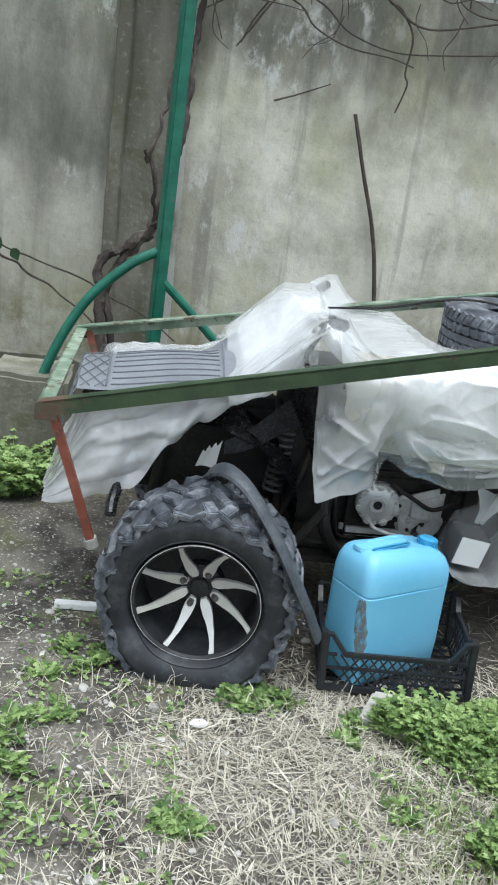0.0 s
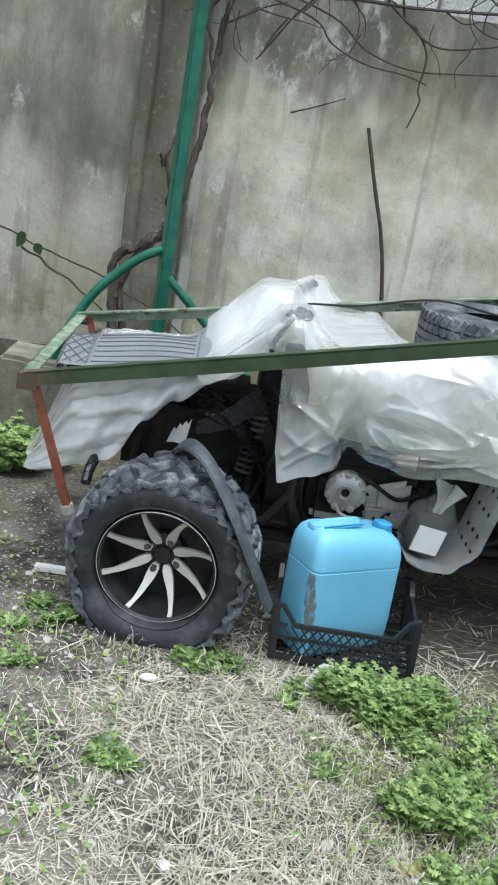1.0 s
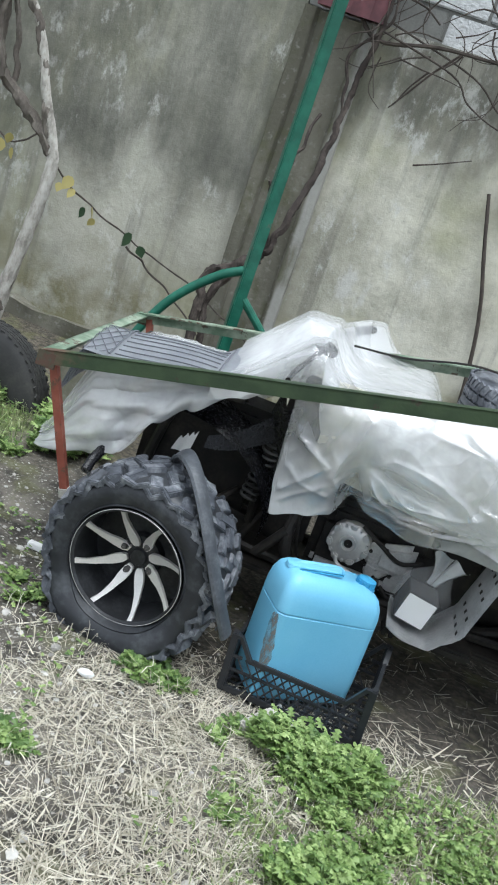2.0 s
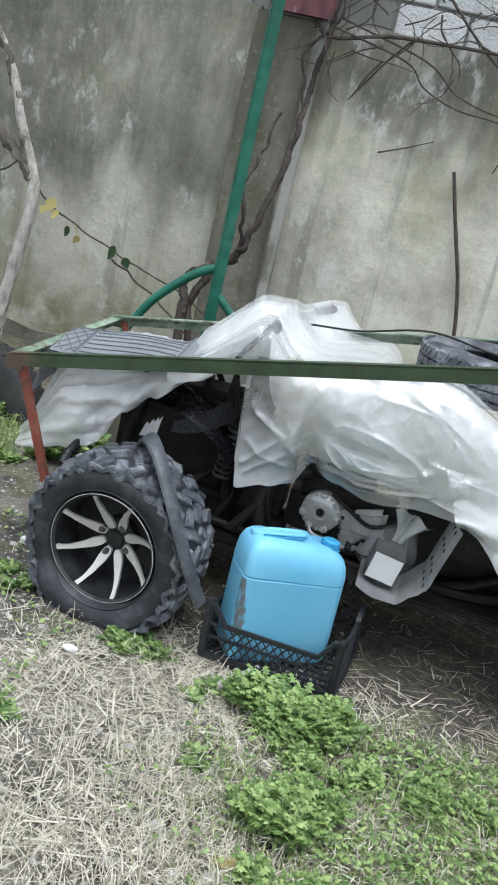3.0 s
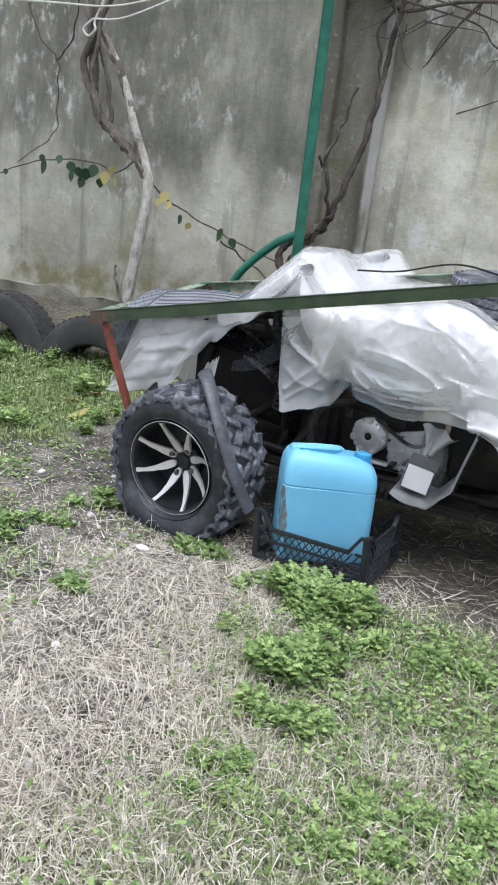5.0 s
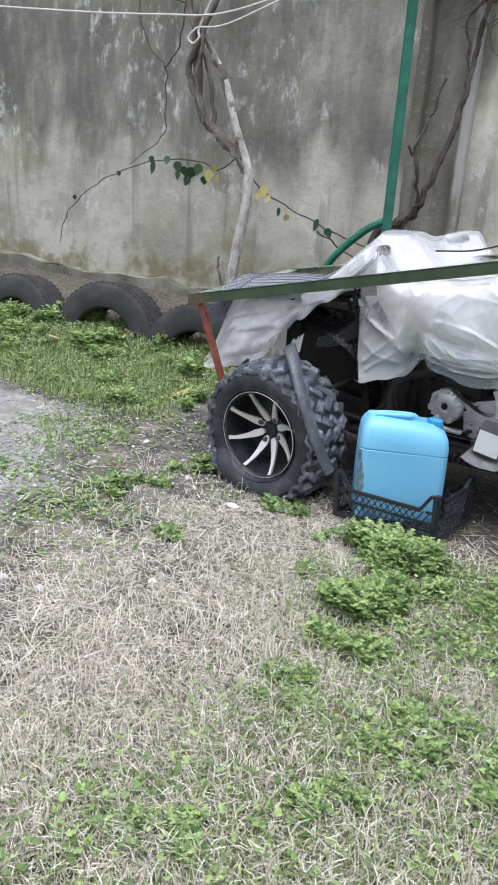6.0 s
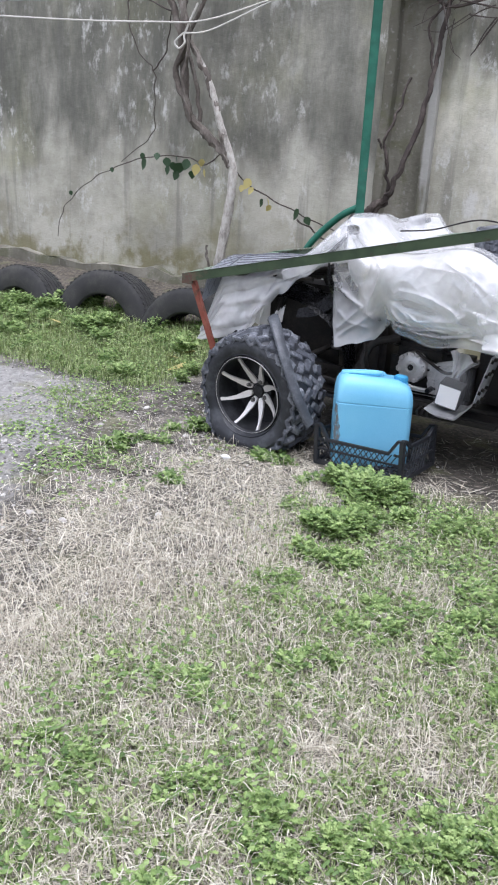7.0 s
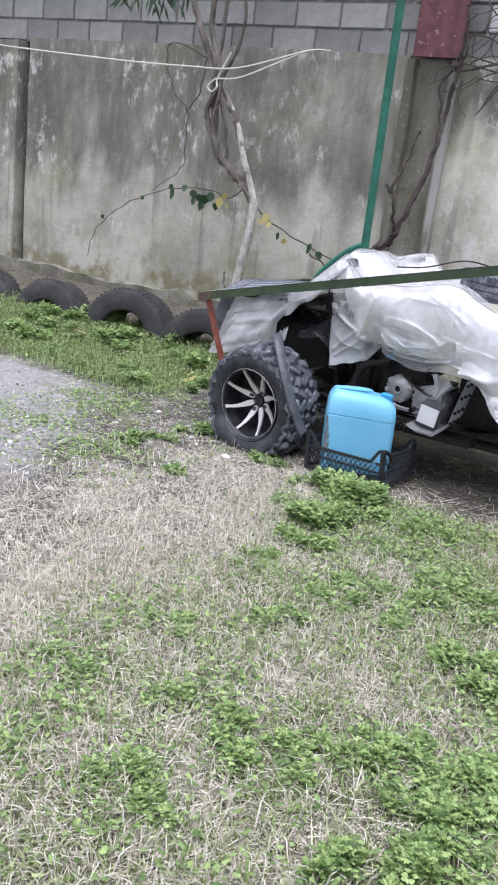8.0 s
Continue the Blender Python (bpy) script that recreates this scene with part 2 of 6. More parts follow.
MAT_RAIL = paint_material("faded_green_paint", (0.018, 0.036, 0.014), (0.034, 0.058, 0.024), (0.045, 0.038, 0.026), 0.62, 0.5, -0.06)
MAT_RAIL_PALE = paint_material("chalky_green_paint", (0.1, 0.155, 0.1), (0.26, 0.31, 0.235), (0.1, 0.078, 0.055), 0.55, 0.6)
MAT_RUST = paint_material("red_oxide_paint", (0.2, 0.05, 0.03), (0.27, 0.085, 0.055), (0.13, 0.075, 0.05), 0.55, 0.65)
MAT_PLATE = paint_material("worn_corner_paint", (0.05, 0.05, 0.028), (0.075, 0.06, 0.038), (0.085, 0.05, 0.036), 0.48, 0.65)
MAT_BLUE = surface("blue_polythene", [(0.12, 0.38, 0.57), (0.165, 0.44, 0.63), (0.21, 0.49, 0.67)], 4, 160, 0.42, bump=0.12, depth=0.004, spec=0.5)
MAT_BLUE_CAP = surface("dark_blue_cap", [(0.05, 0.28, 0.5), (0.08, 0.36, 0.6)], 8, 120, 0.4, bump=0.1, depth=0.003)
MAT_CRATE = surface("black_crate_plastic", [(0.010, 0.011, 0.013), (0.028, 0.03, 0.034)], 20, 150, 0.42, bump=0.2, depth=0.003)
MAT_RUBBER = surface("weathered_rubber", [(0.018, 0.02, 0.025), (0.075, 0.081, 0.094), (0.27, 0.282, 0.3)], 12, 70, 0.48, bump=0.35, depth=0.006, contrast=0.36)
# black tyre wall, with the shade between tread blocks put into its colour
MAT_CARCASS = surface("dark_tyre_wall", [(0.008, 0.009, 0.011), (0.022, 0.024, 0.028), (0.085, 0.09, 0.096)], 10, 45, 0.5, bump=0.3, depth=0.005)
MAT_STRIP = surface("grey_rubber_trim", [(0.025, 0.027, 0.032), (0.055, 0.06, 0.068), (0.13, 0.138, 0.148)], 18, 120, 0.45, bump=0.3, depth=0.004)
MAT_OLD_RUBBER = surface("dusty_black_rubber", [(0.012, 0.012, 0.013), (0.026, 0.026, 0.025), (0.06, 0.058, 0.05)], 7, 90, 0.8, bump=0.4, depth=0.006, rand=0.1)
MAT_RIM_BLACK = surface("black_alloy", [(0.008, 0.008, 0.009), (0.024, 0.025, 0.027), (0.07, 0.073, 0.078)], 14, 90, 0.4, 0.2, bump=0.1, depth=0.002)
MAT_SILVER = surface("machined_alloy", [(0.55, 0.53, 0.5), (0.8, 0.78, 0.75)], 14, 200, 0.34, 0.45, bump=0.15, depth=0.002)
MAT_ENGINE = surface("cast_aluminium", [(0.34, 0.33, 0.31), (0.58, 0.57, 0.55), (0.74, 0.73, 0.7)], 15, 130, 0.5, 0.35, bump=0.35, depth=0.004)
MAT_SPRING = surface("dull_spring_steel", [(0.08, 0.078, 0.075), (0.17, 0.165, 0.16)], 15, 130, 0.5, 0.5, bump=0.2, depth=0.003)
MAT_BODY = surface("black_atv_plastic", [(0.004, 0.004, 0.005), (0.009, 0.009, 0.011), (0.026, 0.026, 0.03)], 7, 110, 0.26, bump=0.04, depth=0.003)
MAT_FAIRING = surface("cream_fairing", [(0.6, 0.57, 0.47), (0.74, 0.71, 0.61)], 5, 100, 0.4, bump=0.1, depth=0.003)
MAT_CHASSIS = surface("grimy_black_steel", [(0.006, 0.006, 0.006), (0.02, 0.018, 0.016), (0.06, 0.05, 0.04)], 10, 90, 0.6, 0.3, bump=0.3, depth=0.004)
MAT_FOOT = surface("scuffed_grey_footwell", [(0.3, 0.305, 0.31), (0.54, 0.545, 0.55), (0.74, 0.74, 0.74)], 10, 120, 0.45, 0.3, bump=0.3, depth=0.004)
MAT_MAT = surface("grey_vinyl_mat", [(0.25, 0.262, 0.285), (0.33, 0.345, 0.37), (0.42, 0.435, 0.46)], 6, 140, 0.6, bump=0.2, depth=0.003)
MAT_MAT_LINE = surface("dark_mat_groove", [(0.11, 0.116, 0.13), (0.17, 0.176, 0.19)], 12, 140, 0.7, bump=0.2, depth=0.003)
MAT_WHITE = surface("dirty_white_card", [(0.62, 0.62, 0.6), (0.8, 0.8, 0.79)], 9, 120, 0.7, bump=0.15, depth=0.003)
MAT_DARK_CARD = surface("black_card", [(0.03, 0.03, 0.032), (0.07, 0.07, 0.07)], 9, 120, 0.6)
MAT_VINE = surface("dark_vine_bark", [(0.012, 0.009, 0.008), (0.04, 0.031, 0.026), (0.15, 0.125, 0.105)], 14, 120, 0.9, bump=0.7, depth=0.01, stretch=(1, 1, 0.4))
MAT_TWIG = surface("brown_twig_bark", [(0.03, 0.024, 0.02), (0.1, 0.082, 0.068)], 20, 140, 0.9)
MAT_TRUNK = surface("pale_peeling_bark", [(0.07, 0.058, 0.048), (0.36, 0.34, 0.3), (0.58, 0.56, 0.52)], 22, 60, 0.9, bump=0.7, depth=0.01, stretch=(1, 1, 0.5))
MAT_STEM = surface("grey_brown_stem", [(0.045, 0.038, 0.032), (0.12, 0.103, 0.086), (0.26, 0.238, 0.208)], 11, 90, 0.9, bump=0.6, depth=0.008, stretch=(1, 1, 0.4))
MAT_ROPE = surface("white_cord", [(0.4, 0.385, 0.34), (0.58, 0.565, 0.515)], 40, 200, 0.85)
MAT_STONE = surface("pale_stone", [(0.2, 0.19, 0.175), (0.38, 0.365, 0.335), (0.56, 0.54, 0.5)], 7, 90, 0.85, bump=0.4, depth=0.006, rand=0.35)
MAT_GRIT = surface("mixed_grit", [(0.1, 0.093, 0.082), (0.24, 0.228, 0.205), (0.5, 0.485, 0.445)], 9, 60, 0.9, bump=0.2, rand=0.6, island=True)
MAT_MAROON = paint_material("maroon_sheet", (0.075, 0.022, 0.026), (0.13, 0.042, 0.048), (0.3, 0.2, 0.2), 0.6, 0.45)
MAT_GRASS = leaf_material("green_grass_blades", (0.08, 0.125, 0.035), (0.225, 0.29, 0.1), (0.48, 0.52, 0.3), 0.55)
MAT_STRAW = leaf_material("dry_straw_stalks", (0.24, 0.212, 0.16), (0.54, 0.5, 0.4), (0.8, 0.76, 0.65), 0.7)
MAT_WEED = leaf_material("weed_leaves", (0.062, 0.122, 0.03), (0.17, 0.262, 0.072), (0.38, 0.49, 0.185), 0.5)
MAT_LEAF_DARK = leaf_material("dark_ivy_leaves", (0.018, 0.04, 0.018), (0.03, 0.065, 0.028), (0.06, 0.1, 0.045), 0.45)
MAT_LEAF_DRY = leaf_material("yellowed_leaves", (0.3, 0.26, 0.06), (0.42, 0.36, 0.12), (0.55, 0.5, 0.3), 0.6)


def bag_material():
    k = Nodes("clear_bag_film")
    tr = k.n.new("ShaderNodeBsdfTransparent")
    m = k.n.new("ShaderNodeMixShader")
    k.finish(k.mix(0.5, (0.7, 0.72, 0.73), (0.8, 0.81, 0.82)), 0.18, k.noise(25, 4), 0.6, 0.02)
    m.inputs[0].default_value = 0.93
    k.l.new(k.b.outputs[0], m.inputs[1])
    k.l.new(tr.outputs[0], m.inputs[2])
    k.l.new(m.outputs[0], k.n["Material Output"].inputs[0])
    return k.m


def grime_material():
    """Thin brown dirt, patchy, with the blue showing through."""
    k = Nodes("brown_grime")
    k.finish(k.mix(k.noise(40, 5), (0.1, 0.094, 0.08), (0.2, 0.195, 0.175)), 0.75, k.noise(80, 4), 0.2, 0.003)
    tr, m = k.n.new("ShaderNodeBsdfTransparent"), k.n.new("ShaderNodeMixShader")
    k.l.new(k.rng(k.noise(16, 7, (1, 1, 0.4), rough=0.7), 0.4, 0.6, 0.8, 0.0), m.inputs[0])
    k.l.new(tr.outputs[0], m.inputs[1])
    k.l.new(k.b.outputs[0], m.inputs[2])
    k.l.new(m.outputs[0], k.n["Material Output"].inputs[0])
    return k.m


MAT_BAG, MAT_STAIN = bag_material(), grime_material()

# ---- building helpers ----
PLACE = {}


def thing(name, m=None, label="", category="", group="", kind=""):
    ob = new(name)
    ob.empty_display_size = 0.1
    m = m or Matrix()
    ob.matrix_basis = m
    PLACE[ob.name] = m
    return tagged(ob, label, category, group, kind)


def mesh_of(name, bm, material, smooth=True, bevel=0.0):
    bmesh.ops.recalc_face_normals(bm, faces=bm.faces)
    me = bpy.data.meshes.new(name)
    bm.to_mesh(me)
    bm.free()
    me.materials.append(material)
    if smooth:
        me.polygons.foreach_set("use_smooth", [True] * len(me.polygons))
        me.set_sharp_from_angle(angle=radians(35))
    return me


def part(name, bm, material, parent=None, label="", here=False, m=None, smooth=True):
    """Links a bmesh as one mesh object under a thing or part. here: its points are already in the parent's own space."""
    me = bm if isinstance(bm, bpy.types.Mesh) else mesh_of(name, bm, material, smooth)
    ob = new(name, me)
    base = PLACE.get(parent.name, Matrix()) if parent else Matrix()
    own = m or (Matrix() if here or not parent else base.inverted())
    ob.matrix_basis = own
    if parent:
        ob.parent = parent
    PLACE[ob.name] = base @ own
    if label:
        ob["label"] = label
    return ob


def solo(name, bm, material, label, category="", group="", kind="", smooth=True):
    ob = part(name, bm, material, None, "", True, smooth=smooth)
    return tagged(ob, label, category, group, kind)


def box(bm, lo, hi, m=None, bevel=0.0, taper=1.0):
    """A box from corner to corner; taper draws in its top face."""
    v = bmesh.ops.create_cube(bm, size=1)["verts"]
    c, s = [(a + b) / 2 for a, b in zip(lo, hi)], [abs(b - a) for a, b in zip(lo, hi)]
    for p in v:
        t = taper if p.co.z > 0 else 1
        p.co = Vector((c[0] + p.co.x * s[0] * t, c[1] + p.co.y * s[1] * t, c[2] + p.co.z * s[2]))
    if bevel:
        edges = list({e for p in v for e in p.link_edges})
        r = bmesh.ops.bevel(bm, geom=edges, offset=bevel, segments=2, affect="EDGES", clamp_overlap=True)
        v = list({p for f in r["faces"] for p in f.verts} | {p for p in v if p.is_valid})
    if m:
        for p in v:
            p.co = m @ p.co
    return v


def smooth_path(pts, per=6):
    p = [Vector(a) for a in pts]
    p = [2 * p[0] - p[1]] + p + [2 * p[-1] - p[-2]]
    out = []
    for i in range(1, len(p) - 2):
        a, b, c, d = p[i - 1 : i + 3]
        for k in range(per):
            t = k / per
            out.append(0.5 * (2 * b + (c - a) * t + (2 * a - 5 * b + 4 * c - d) * t * t + (3 * b - a - 3 * c + d) * t ** 3))
    return out + [p[-2]]


def tube(bm, pts, r0, r1=None, sides=8, wobble=0.0, flat=None, up=None):
    """A round (or flat: half width, half thickness) bar along the points, capped at both ends."""
    r1 = r0 if r1 is None else r1
    rings, n = [], len(pts)
    side = None
    for i, p in enumerate(pts):
        d = (pts[min(i + 1, n - 1)] - pts[max(i - 1, 0)]).normalized()
        if up is not None:
            side = d.cross(Vector(up)).normalized()
        elif side is None:
            side = d.orthogonal().normalized()
        else:
            side = (side - d * side.dot(d)).normalized()
        o = d.cross(side)
        r = r0 + (r1 - r0) * i / max(1, n - 1)
        ring = []
        for k in range(sides):
            a = 2 * math.pi * (k + 0.5) / sides
            if flat:
                ca, sa = math.cos(a), math.sin(a)
                f = 1 / max(abs(ca), abs(sa)) if sides == 4 else 1
                q = p + side * ca * f * flat[0] + o * sa * f * flat[1]
            else:
                w = r * (1 + wobble * noise.noise(Vector((p.x * 30 + k, p.y * 30, p.z * 30))))
                q = p + (side * math.cos(a) + o * math.sin(a)) * w
            ring.append(bm.verts.new(q))
        rings.append(ring)
    for a, b in zip(rings, rings[1:]):
        for k in range(sides):
            bm.faces.new((a[k], a[(k + 1) % sides], b[(k + 1) % sides], b[k]))
    bm.faces.new(rings[0])
    bm.faces.new(rings[-1])


def pipe(pts, r0, r1=None, sides=8, per=6, wobble=0.0, **kw):
    bm = bmesh.new()
    tube(bm, smooth_path(pts, per), r0, r1, sides, wobble, **kw)
    return bm


def gnarl(pts, amount, seed=0):
    """Crooked in-between points for an old stem."""
    p = smooth_path(pts, 4)
    r = random.Random(seed + len(pts))
    return [a + Vector((r.uniform(-1, 1), r.uniform(-0.6, 0.6), r.uniform(-0.5, 0.5))) * amount * (0 < i < len(p) - 1) for i, a in enumerate(p)]


def lathe(bm, profile, steps=48, m=None, close=False):
    """Turns (radius, along) round the local y axis."""
    rings = []
    for k in range(steps):
        a = 2 * math.pi * k / steps
        rings.append([bm.verts.new((m or Matrix()) @ Vector((r * math.cos(a), y, r * math.sin(a)))) for r, y in profile])
    n = len(profile)
    for k in range(steps):
        a, b = rings[k], rings[(k + 1) % steps]
        for i in range(n if close else n - 1):
            j = (i + 1) % n
            bm.faces.new((a[i], a[j], b[j], b[i]))
    return rings


def grid(bm, fn, nu, nv):
    """A sheet of nu by nv cells, fn(u, v) over 0..1."""
    v = [[bm.verts.new(fn(i / nu, j / nv)) for j in range(nv + 1)] for i in range(nu + 1)]
    for i in range(nu):
        for j in range(nv):
            bm.faces.new((v[i][j], v[i + 1][j], v[i + 1][j + 1], v[i][j + 1]))
    return v


def ease(a, b, x):
    t = min(1.0, max(0.0, (x - a) / (b - a)))
    return t * t * (3 - 2 * t)


def between(x, keys):
    """Smooth values between (place, value) keys."""
    if x <= keys[0][0]:
        return keys[0][1]
    for (a, p), (b, q) in zip(keys, keys[1:]):
        if x <= b:
            return p + (q - p) * ease(a, b, x)
    return keys[-1][1]


def fuzz(x, y, z=0.0, s=1.0):
    return noise.noise(Vector((x * s, y * s, z * s)))


# ---- ground ----
def height(x, y):
    h = 0.012 * fuzz(x, y, 0, 2.3) + 0.006 * fuzz(x, y, 5, 9)
    h += 0.2 * ease(3.1, 4.9, y) * ease(0.2, -1.2, x) + 0.02 * ease(3.6, 4.4, y) * fuzz(x, y, 3, 3)
    near = ease(6, 4, abs(x)) * ease(7, 5, abs(y - 1))
    return h * near - 0.004


def build_ground():
    xs = np.concatenate([[-300, -60, -20, -9], np.arange(-5.2, 3.6, 0.045), [6, 12, 40, 300]])
    ys = np.concatenate([[-300, -60, -15, -5], np.arange(-2.6, 5.3, 0.045), [8, 20, 60, 300]])
    verts = [(float(x), float(y), height(x, y)) for x in xs for y in ys]
    n = len(ys)
    faces = [(i * n + j, (i + 1) * n + j, (i + 1) * n + j + 1, i * n + j + 1) for i in range(len(xs) - 1) for j in range(n - 1)]
    me = bpy.data.meshes.new("ground")
    me.from_pydata(verts, [], faces)
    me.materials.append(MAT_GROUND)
    me.polygons.foreach_set("use_smooth", [True] * len(faces))
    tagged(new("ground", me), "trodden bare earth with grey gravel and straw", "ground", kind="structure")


build_ground()


# ---- wall ----
WALL_Y, WALL_TOP = 5.0, 2.4


def panel(name, x0, x1):
    bm = bmesh.new()
    nu, nv = max(8, int((x1 - x0) / 0.09)), 26

    def front(u, v):
        x, z = x0 + (x1 - x0) * u, -0.2 + (WALL_TOP + 0.2) * v
        if v == 1:
            z += 0.012 * fuzz(x, 1, 3, 6)
        return Vector((x, WALL_Y + 0.012 * fuzz(x, z, 0, 1.5) + 0.004 * fuzz(x, z, 4, 7), z))

    v = grid(bm, front, nu, nv)
    back = {}
    ring = [v[i][0] for i in range(nu + 1)] + [v[nu][j] for j in range(1, nv + 1)] + [v[i][nv] for i in range(nu - 1, -1, -1)] + [v[0][j] for j in range(nv - 1, 0, -1)]
    for p in ring:
        back[p] = bm.verts.new((p.co.x, WALL_Y + 0.16, p.co.z))
    for a, b in zip(ring, ring[1:] + ring[:1]):
        bm.faces.new((a, b, back[b], back[a]))
    bm.faces.new([back[p] for p in ring])
    solo(name, bm, MAT_WALL, "weathered grey concrete wall panel with dark streaks and pale patches", "wall", kind="structure")


panel("wall_left", -4.13, -0.172)
panel("wall_right", 0.226, 6.2)
panel("wall_far_left", -9.0, -4.62)


def post(name, x0, x1, material):
    """A slotted post: a recessed web between two raised lips, with rough edges."""
    bm = bmesh.new()
    prof = [(x0 - 0.01, 0.1), (x0 - 0.01, -0.05), (x0 - 0.004, -0.056), (x0 + 0.05, -0.056), (x0 + 0.06, -0.05), (x0 + 0.075, -0.008), (x0 + 0.15, -0.004), (x1 - 0.15, -0.006), (x1 - 0.075, -0.008), (x1 - 0.06, -0.05), (x1 - 0.05, -0.056), (x1 + 0.004, -0.056), (x1 + 0.01, -0.05), (x1 + 0.01, 0.1)]

    def f(u, v):
        px, py = prof[round(u * (len(prof) - 1))]
        z = -0.2 + (WALL_TOP + 0.17) * v
        j = 0.006 * fuzz(px, z, 0, 9) + 0.008 * fuzz(px * 3, z, 5, 2)
        return Vector((px + j, WALL_Y + py + 0.6 * j, z))

    grid(bm, f, len(prof) - 1, 50)
    solo(name, bm, material, "mossy precast concrete fence post between wall panels", "fence post", kind="structure", smooth=False)


post("wall_post", -0.165, 0.222, MAT_POST)
post("wall_post", -4.62, -4.24, MAT_WALL)
bm = bmesh.new()
box(bm, (-9, WALL_Y + 0.165, -0.2), (6.2, WALL_Y + 0.2, WALL_TOP))
solo("wall_backing", bm, MAT_MORTAR, "dark backing seen in the joints of the wall", "wall", kind="structure", smooth=False)


def plinth():
    bm = bmesh.new()

    def f(u, v):
        x = -9 + 8.86 * u
        s = v * 3
        wob = 0.04 * fuzz(x, v * 2, 1, 2.5) + 0.025 * fuzz(x, v, 7, 7)
        y = WALL_Y - 0.09 + wob if s <= 1 else WALL_Y - 0.09 + wob + (s - 1) * 0.08
        z = -0.1 + (0.35 + 0.07 * fuzz(x, 0, 2, 1.2) + 0.04 * fuzz(x, 0, 8, 4)) * min(1, s) + 0.03 * max(0, s - 1) * fuzz(x, v, 3, 5)
        return Vector((x, min(y, WALL_Y + 0.05), z))

    grid(bm, f, 220, 8)
    solo("wall_plinth", bm, MAT_POST, "dark mossy footing along the foot of the wall", "plinth", kind="structure")


plinth()

# ---- block courses on the wall ----
bm = bmesh.new()
box(bm, (-9, WALL_Y + 0.055, WALL_TOP - 0.03), (6.2, WALL_Y + 0.2, 3.42))
block_wall = solo("wall_blocks", bm, MAT_MORTAR, "grey concrete block courses on top of the panel wall", "block wall", kind="structure", smooth=False)

# ---- green pole with its braces ----
pole = thing("green_pole", pose(0.1485, 3.994, 0), "green painted square steel pole with a curved brace", "pole")
bm = bmesh.new()
tube(bm, [Vector((0.1485, 3.994, -0.02)), Vector((0.1885, 3.86, 3.5))], 0.03, sides=4, flat=(0.027, 0.027), up=(-0.407, 0.914, 0))
bmesh.ops.bevel(bm, geom=list(bm.edges), offset=0.006, segments=2, affect="EDGES")
part("upright", bm, MAT_GREEN_POLE, pole)
part("curved_brace", pipe([(0.14, 3.955, 1.05), (0.03, 3.95, 0.985), (-0.13, 3.94, 0.83), (-0.24, 3.93, 0.65), (-0.32, 3.92, 0.45)], 0.022, sides=12), MAT_GREEN_POLE, pole)
part("straight_brace", pipe([(0.17, 3.955, 0.93), (0.34, 3.98, 0.77), (0.62, 3.99, 0.5)], 0.02, sides=10), MAT_GREEN_POLE, pole)

bm = bmesh.new()
box(bm, (-0.55, 3.83, -0.1), (-0.2, 4.18, 0.465), None, 0.02)
bmesh.ops.subdivide_edges(bm, edges=bm.edges, cuts=3, use_grid_fill=True)
for p in bm.verts:
    p.co += 0.012 * Vector((fuzz(*p.co, 7), fuzz(*(p.co + Vector((3, 1, 2))), 7), fuzz(*(p.co + Vector((9, 5, 2))), 7)))
solo("concrete_block", bm, MAT_POST, "rough weathered concrete footing block under the green brace", "concrete block")


# ---- steel frame round the vehicle ----
def angle_bar(bm, a, b, size=0.045, thick=0.006, flip=1, drop=True):
    """An angle iron from a to b: an upright leg and a flat leg."""
    a, b = Vector(a), Vector(b)
    d = (b - a).normalized()
    side = d.cross(Vector((0, 0, 1))).normalized() * flip
    up = side.cross(d).normalized() * flip
    for s0, s1, u0, u1 in ((0, thick, -size, 0), (0, size, -thick, 0)):
        c = [a + side * s + up * u for s, u in ((s0, u0), (s1, u0), (s1, u1), (s0, u1))]
        e = [q + (b - a) for q in c]
        v = [bm.verts.new(q) for q in c + e]
        for f in ((0, 1, 2, 3), (7, 6, 5, 4), (0, 4, 5, 1), (1, 5, 6, 2), (2, 6, 7, 3), (3, 7, 4, 0)):
            bm.faces.new([v[i] for i in f])


steel_frame = thing("steel_frame", pose(-0.14, 2.48, 0.3), "rusty green angle-iron frame tilted up round the covered vehicle", "frame")
FL, BL, FR, BR = Vector((-0.145, 2.475, 0.768)), Vector((-0.138, 3.45, 0.798)), Vector((2.35, 2.30, 1.385)), Vector((2.35, 3.36, 1.30))
for name, a, b, mt, fl in (("near_rail", FL, FR, MAT_RAIL, -1), ("far_rail", BL, BR, MAT_RAIL_PALE, 1), ("end_rail", BL, FL, MAT_RAIL_PALE, -1), ("end_rail", FR, BR, MAT_RAIL, -1)):
    bm = bmesh.new()
    angle_bar(bm, a, b, 0.045, 0.006, fl)
    part(name, bm, mt, steel_frame)
for a, b in ((FL + Vector((0.04, 0.03, -0.02)), Vector((0.035, 2.565, 0.3))), (BL + Vector((0.05, 0, -0.02)), Vector((0.06, 3.33, 0.36)))):
    bm = bmesh.new()
    tube(bm, [a, b], 0.02, sides=4, flat=(0.0125, 0.0125), up=(0, 1, 0))
    leg = part("leg", bm, MAT_RUST, steel_frame, "red oxide painted steel leg")
    bm = bmesh.new()
    tube(bm, [b - (b - a).normalized() * 0.02, b + (b - a).normalized() * 0.012], 0.021, sides=10)
    part("foot", bm, MAT_STONE, leg)
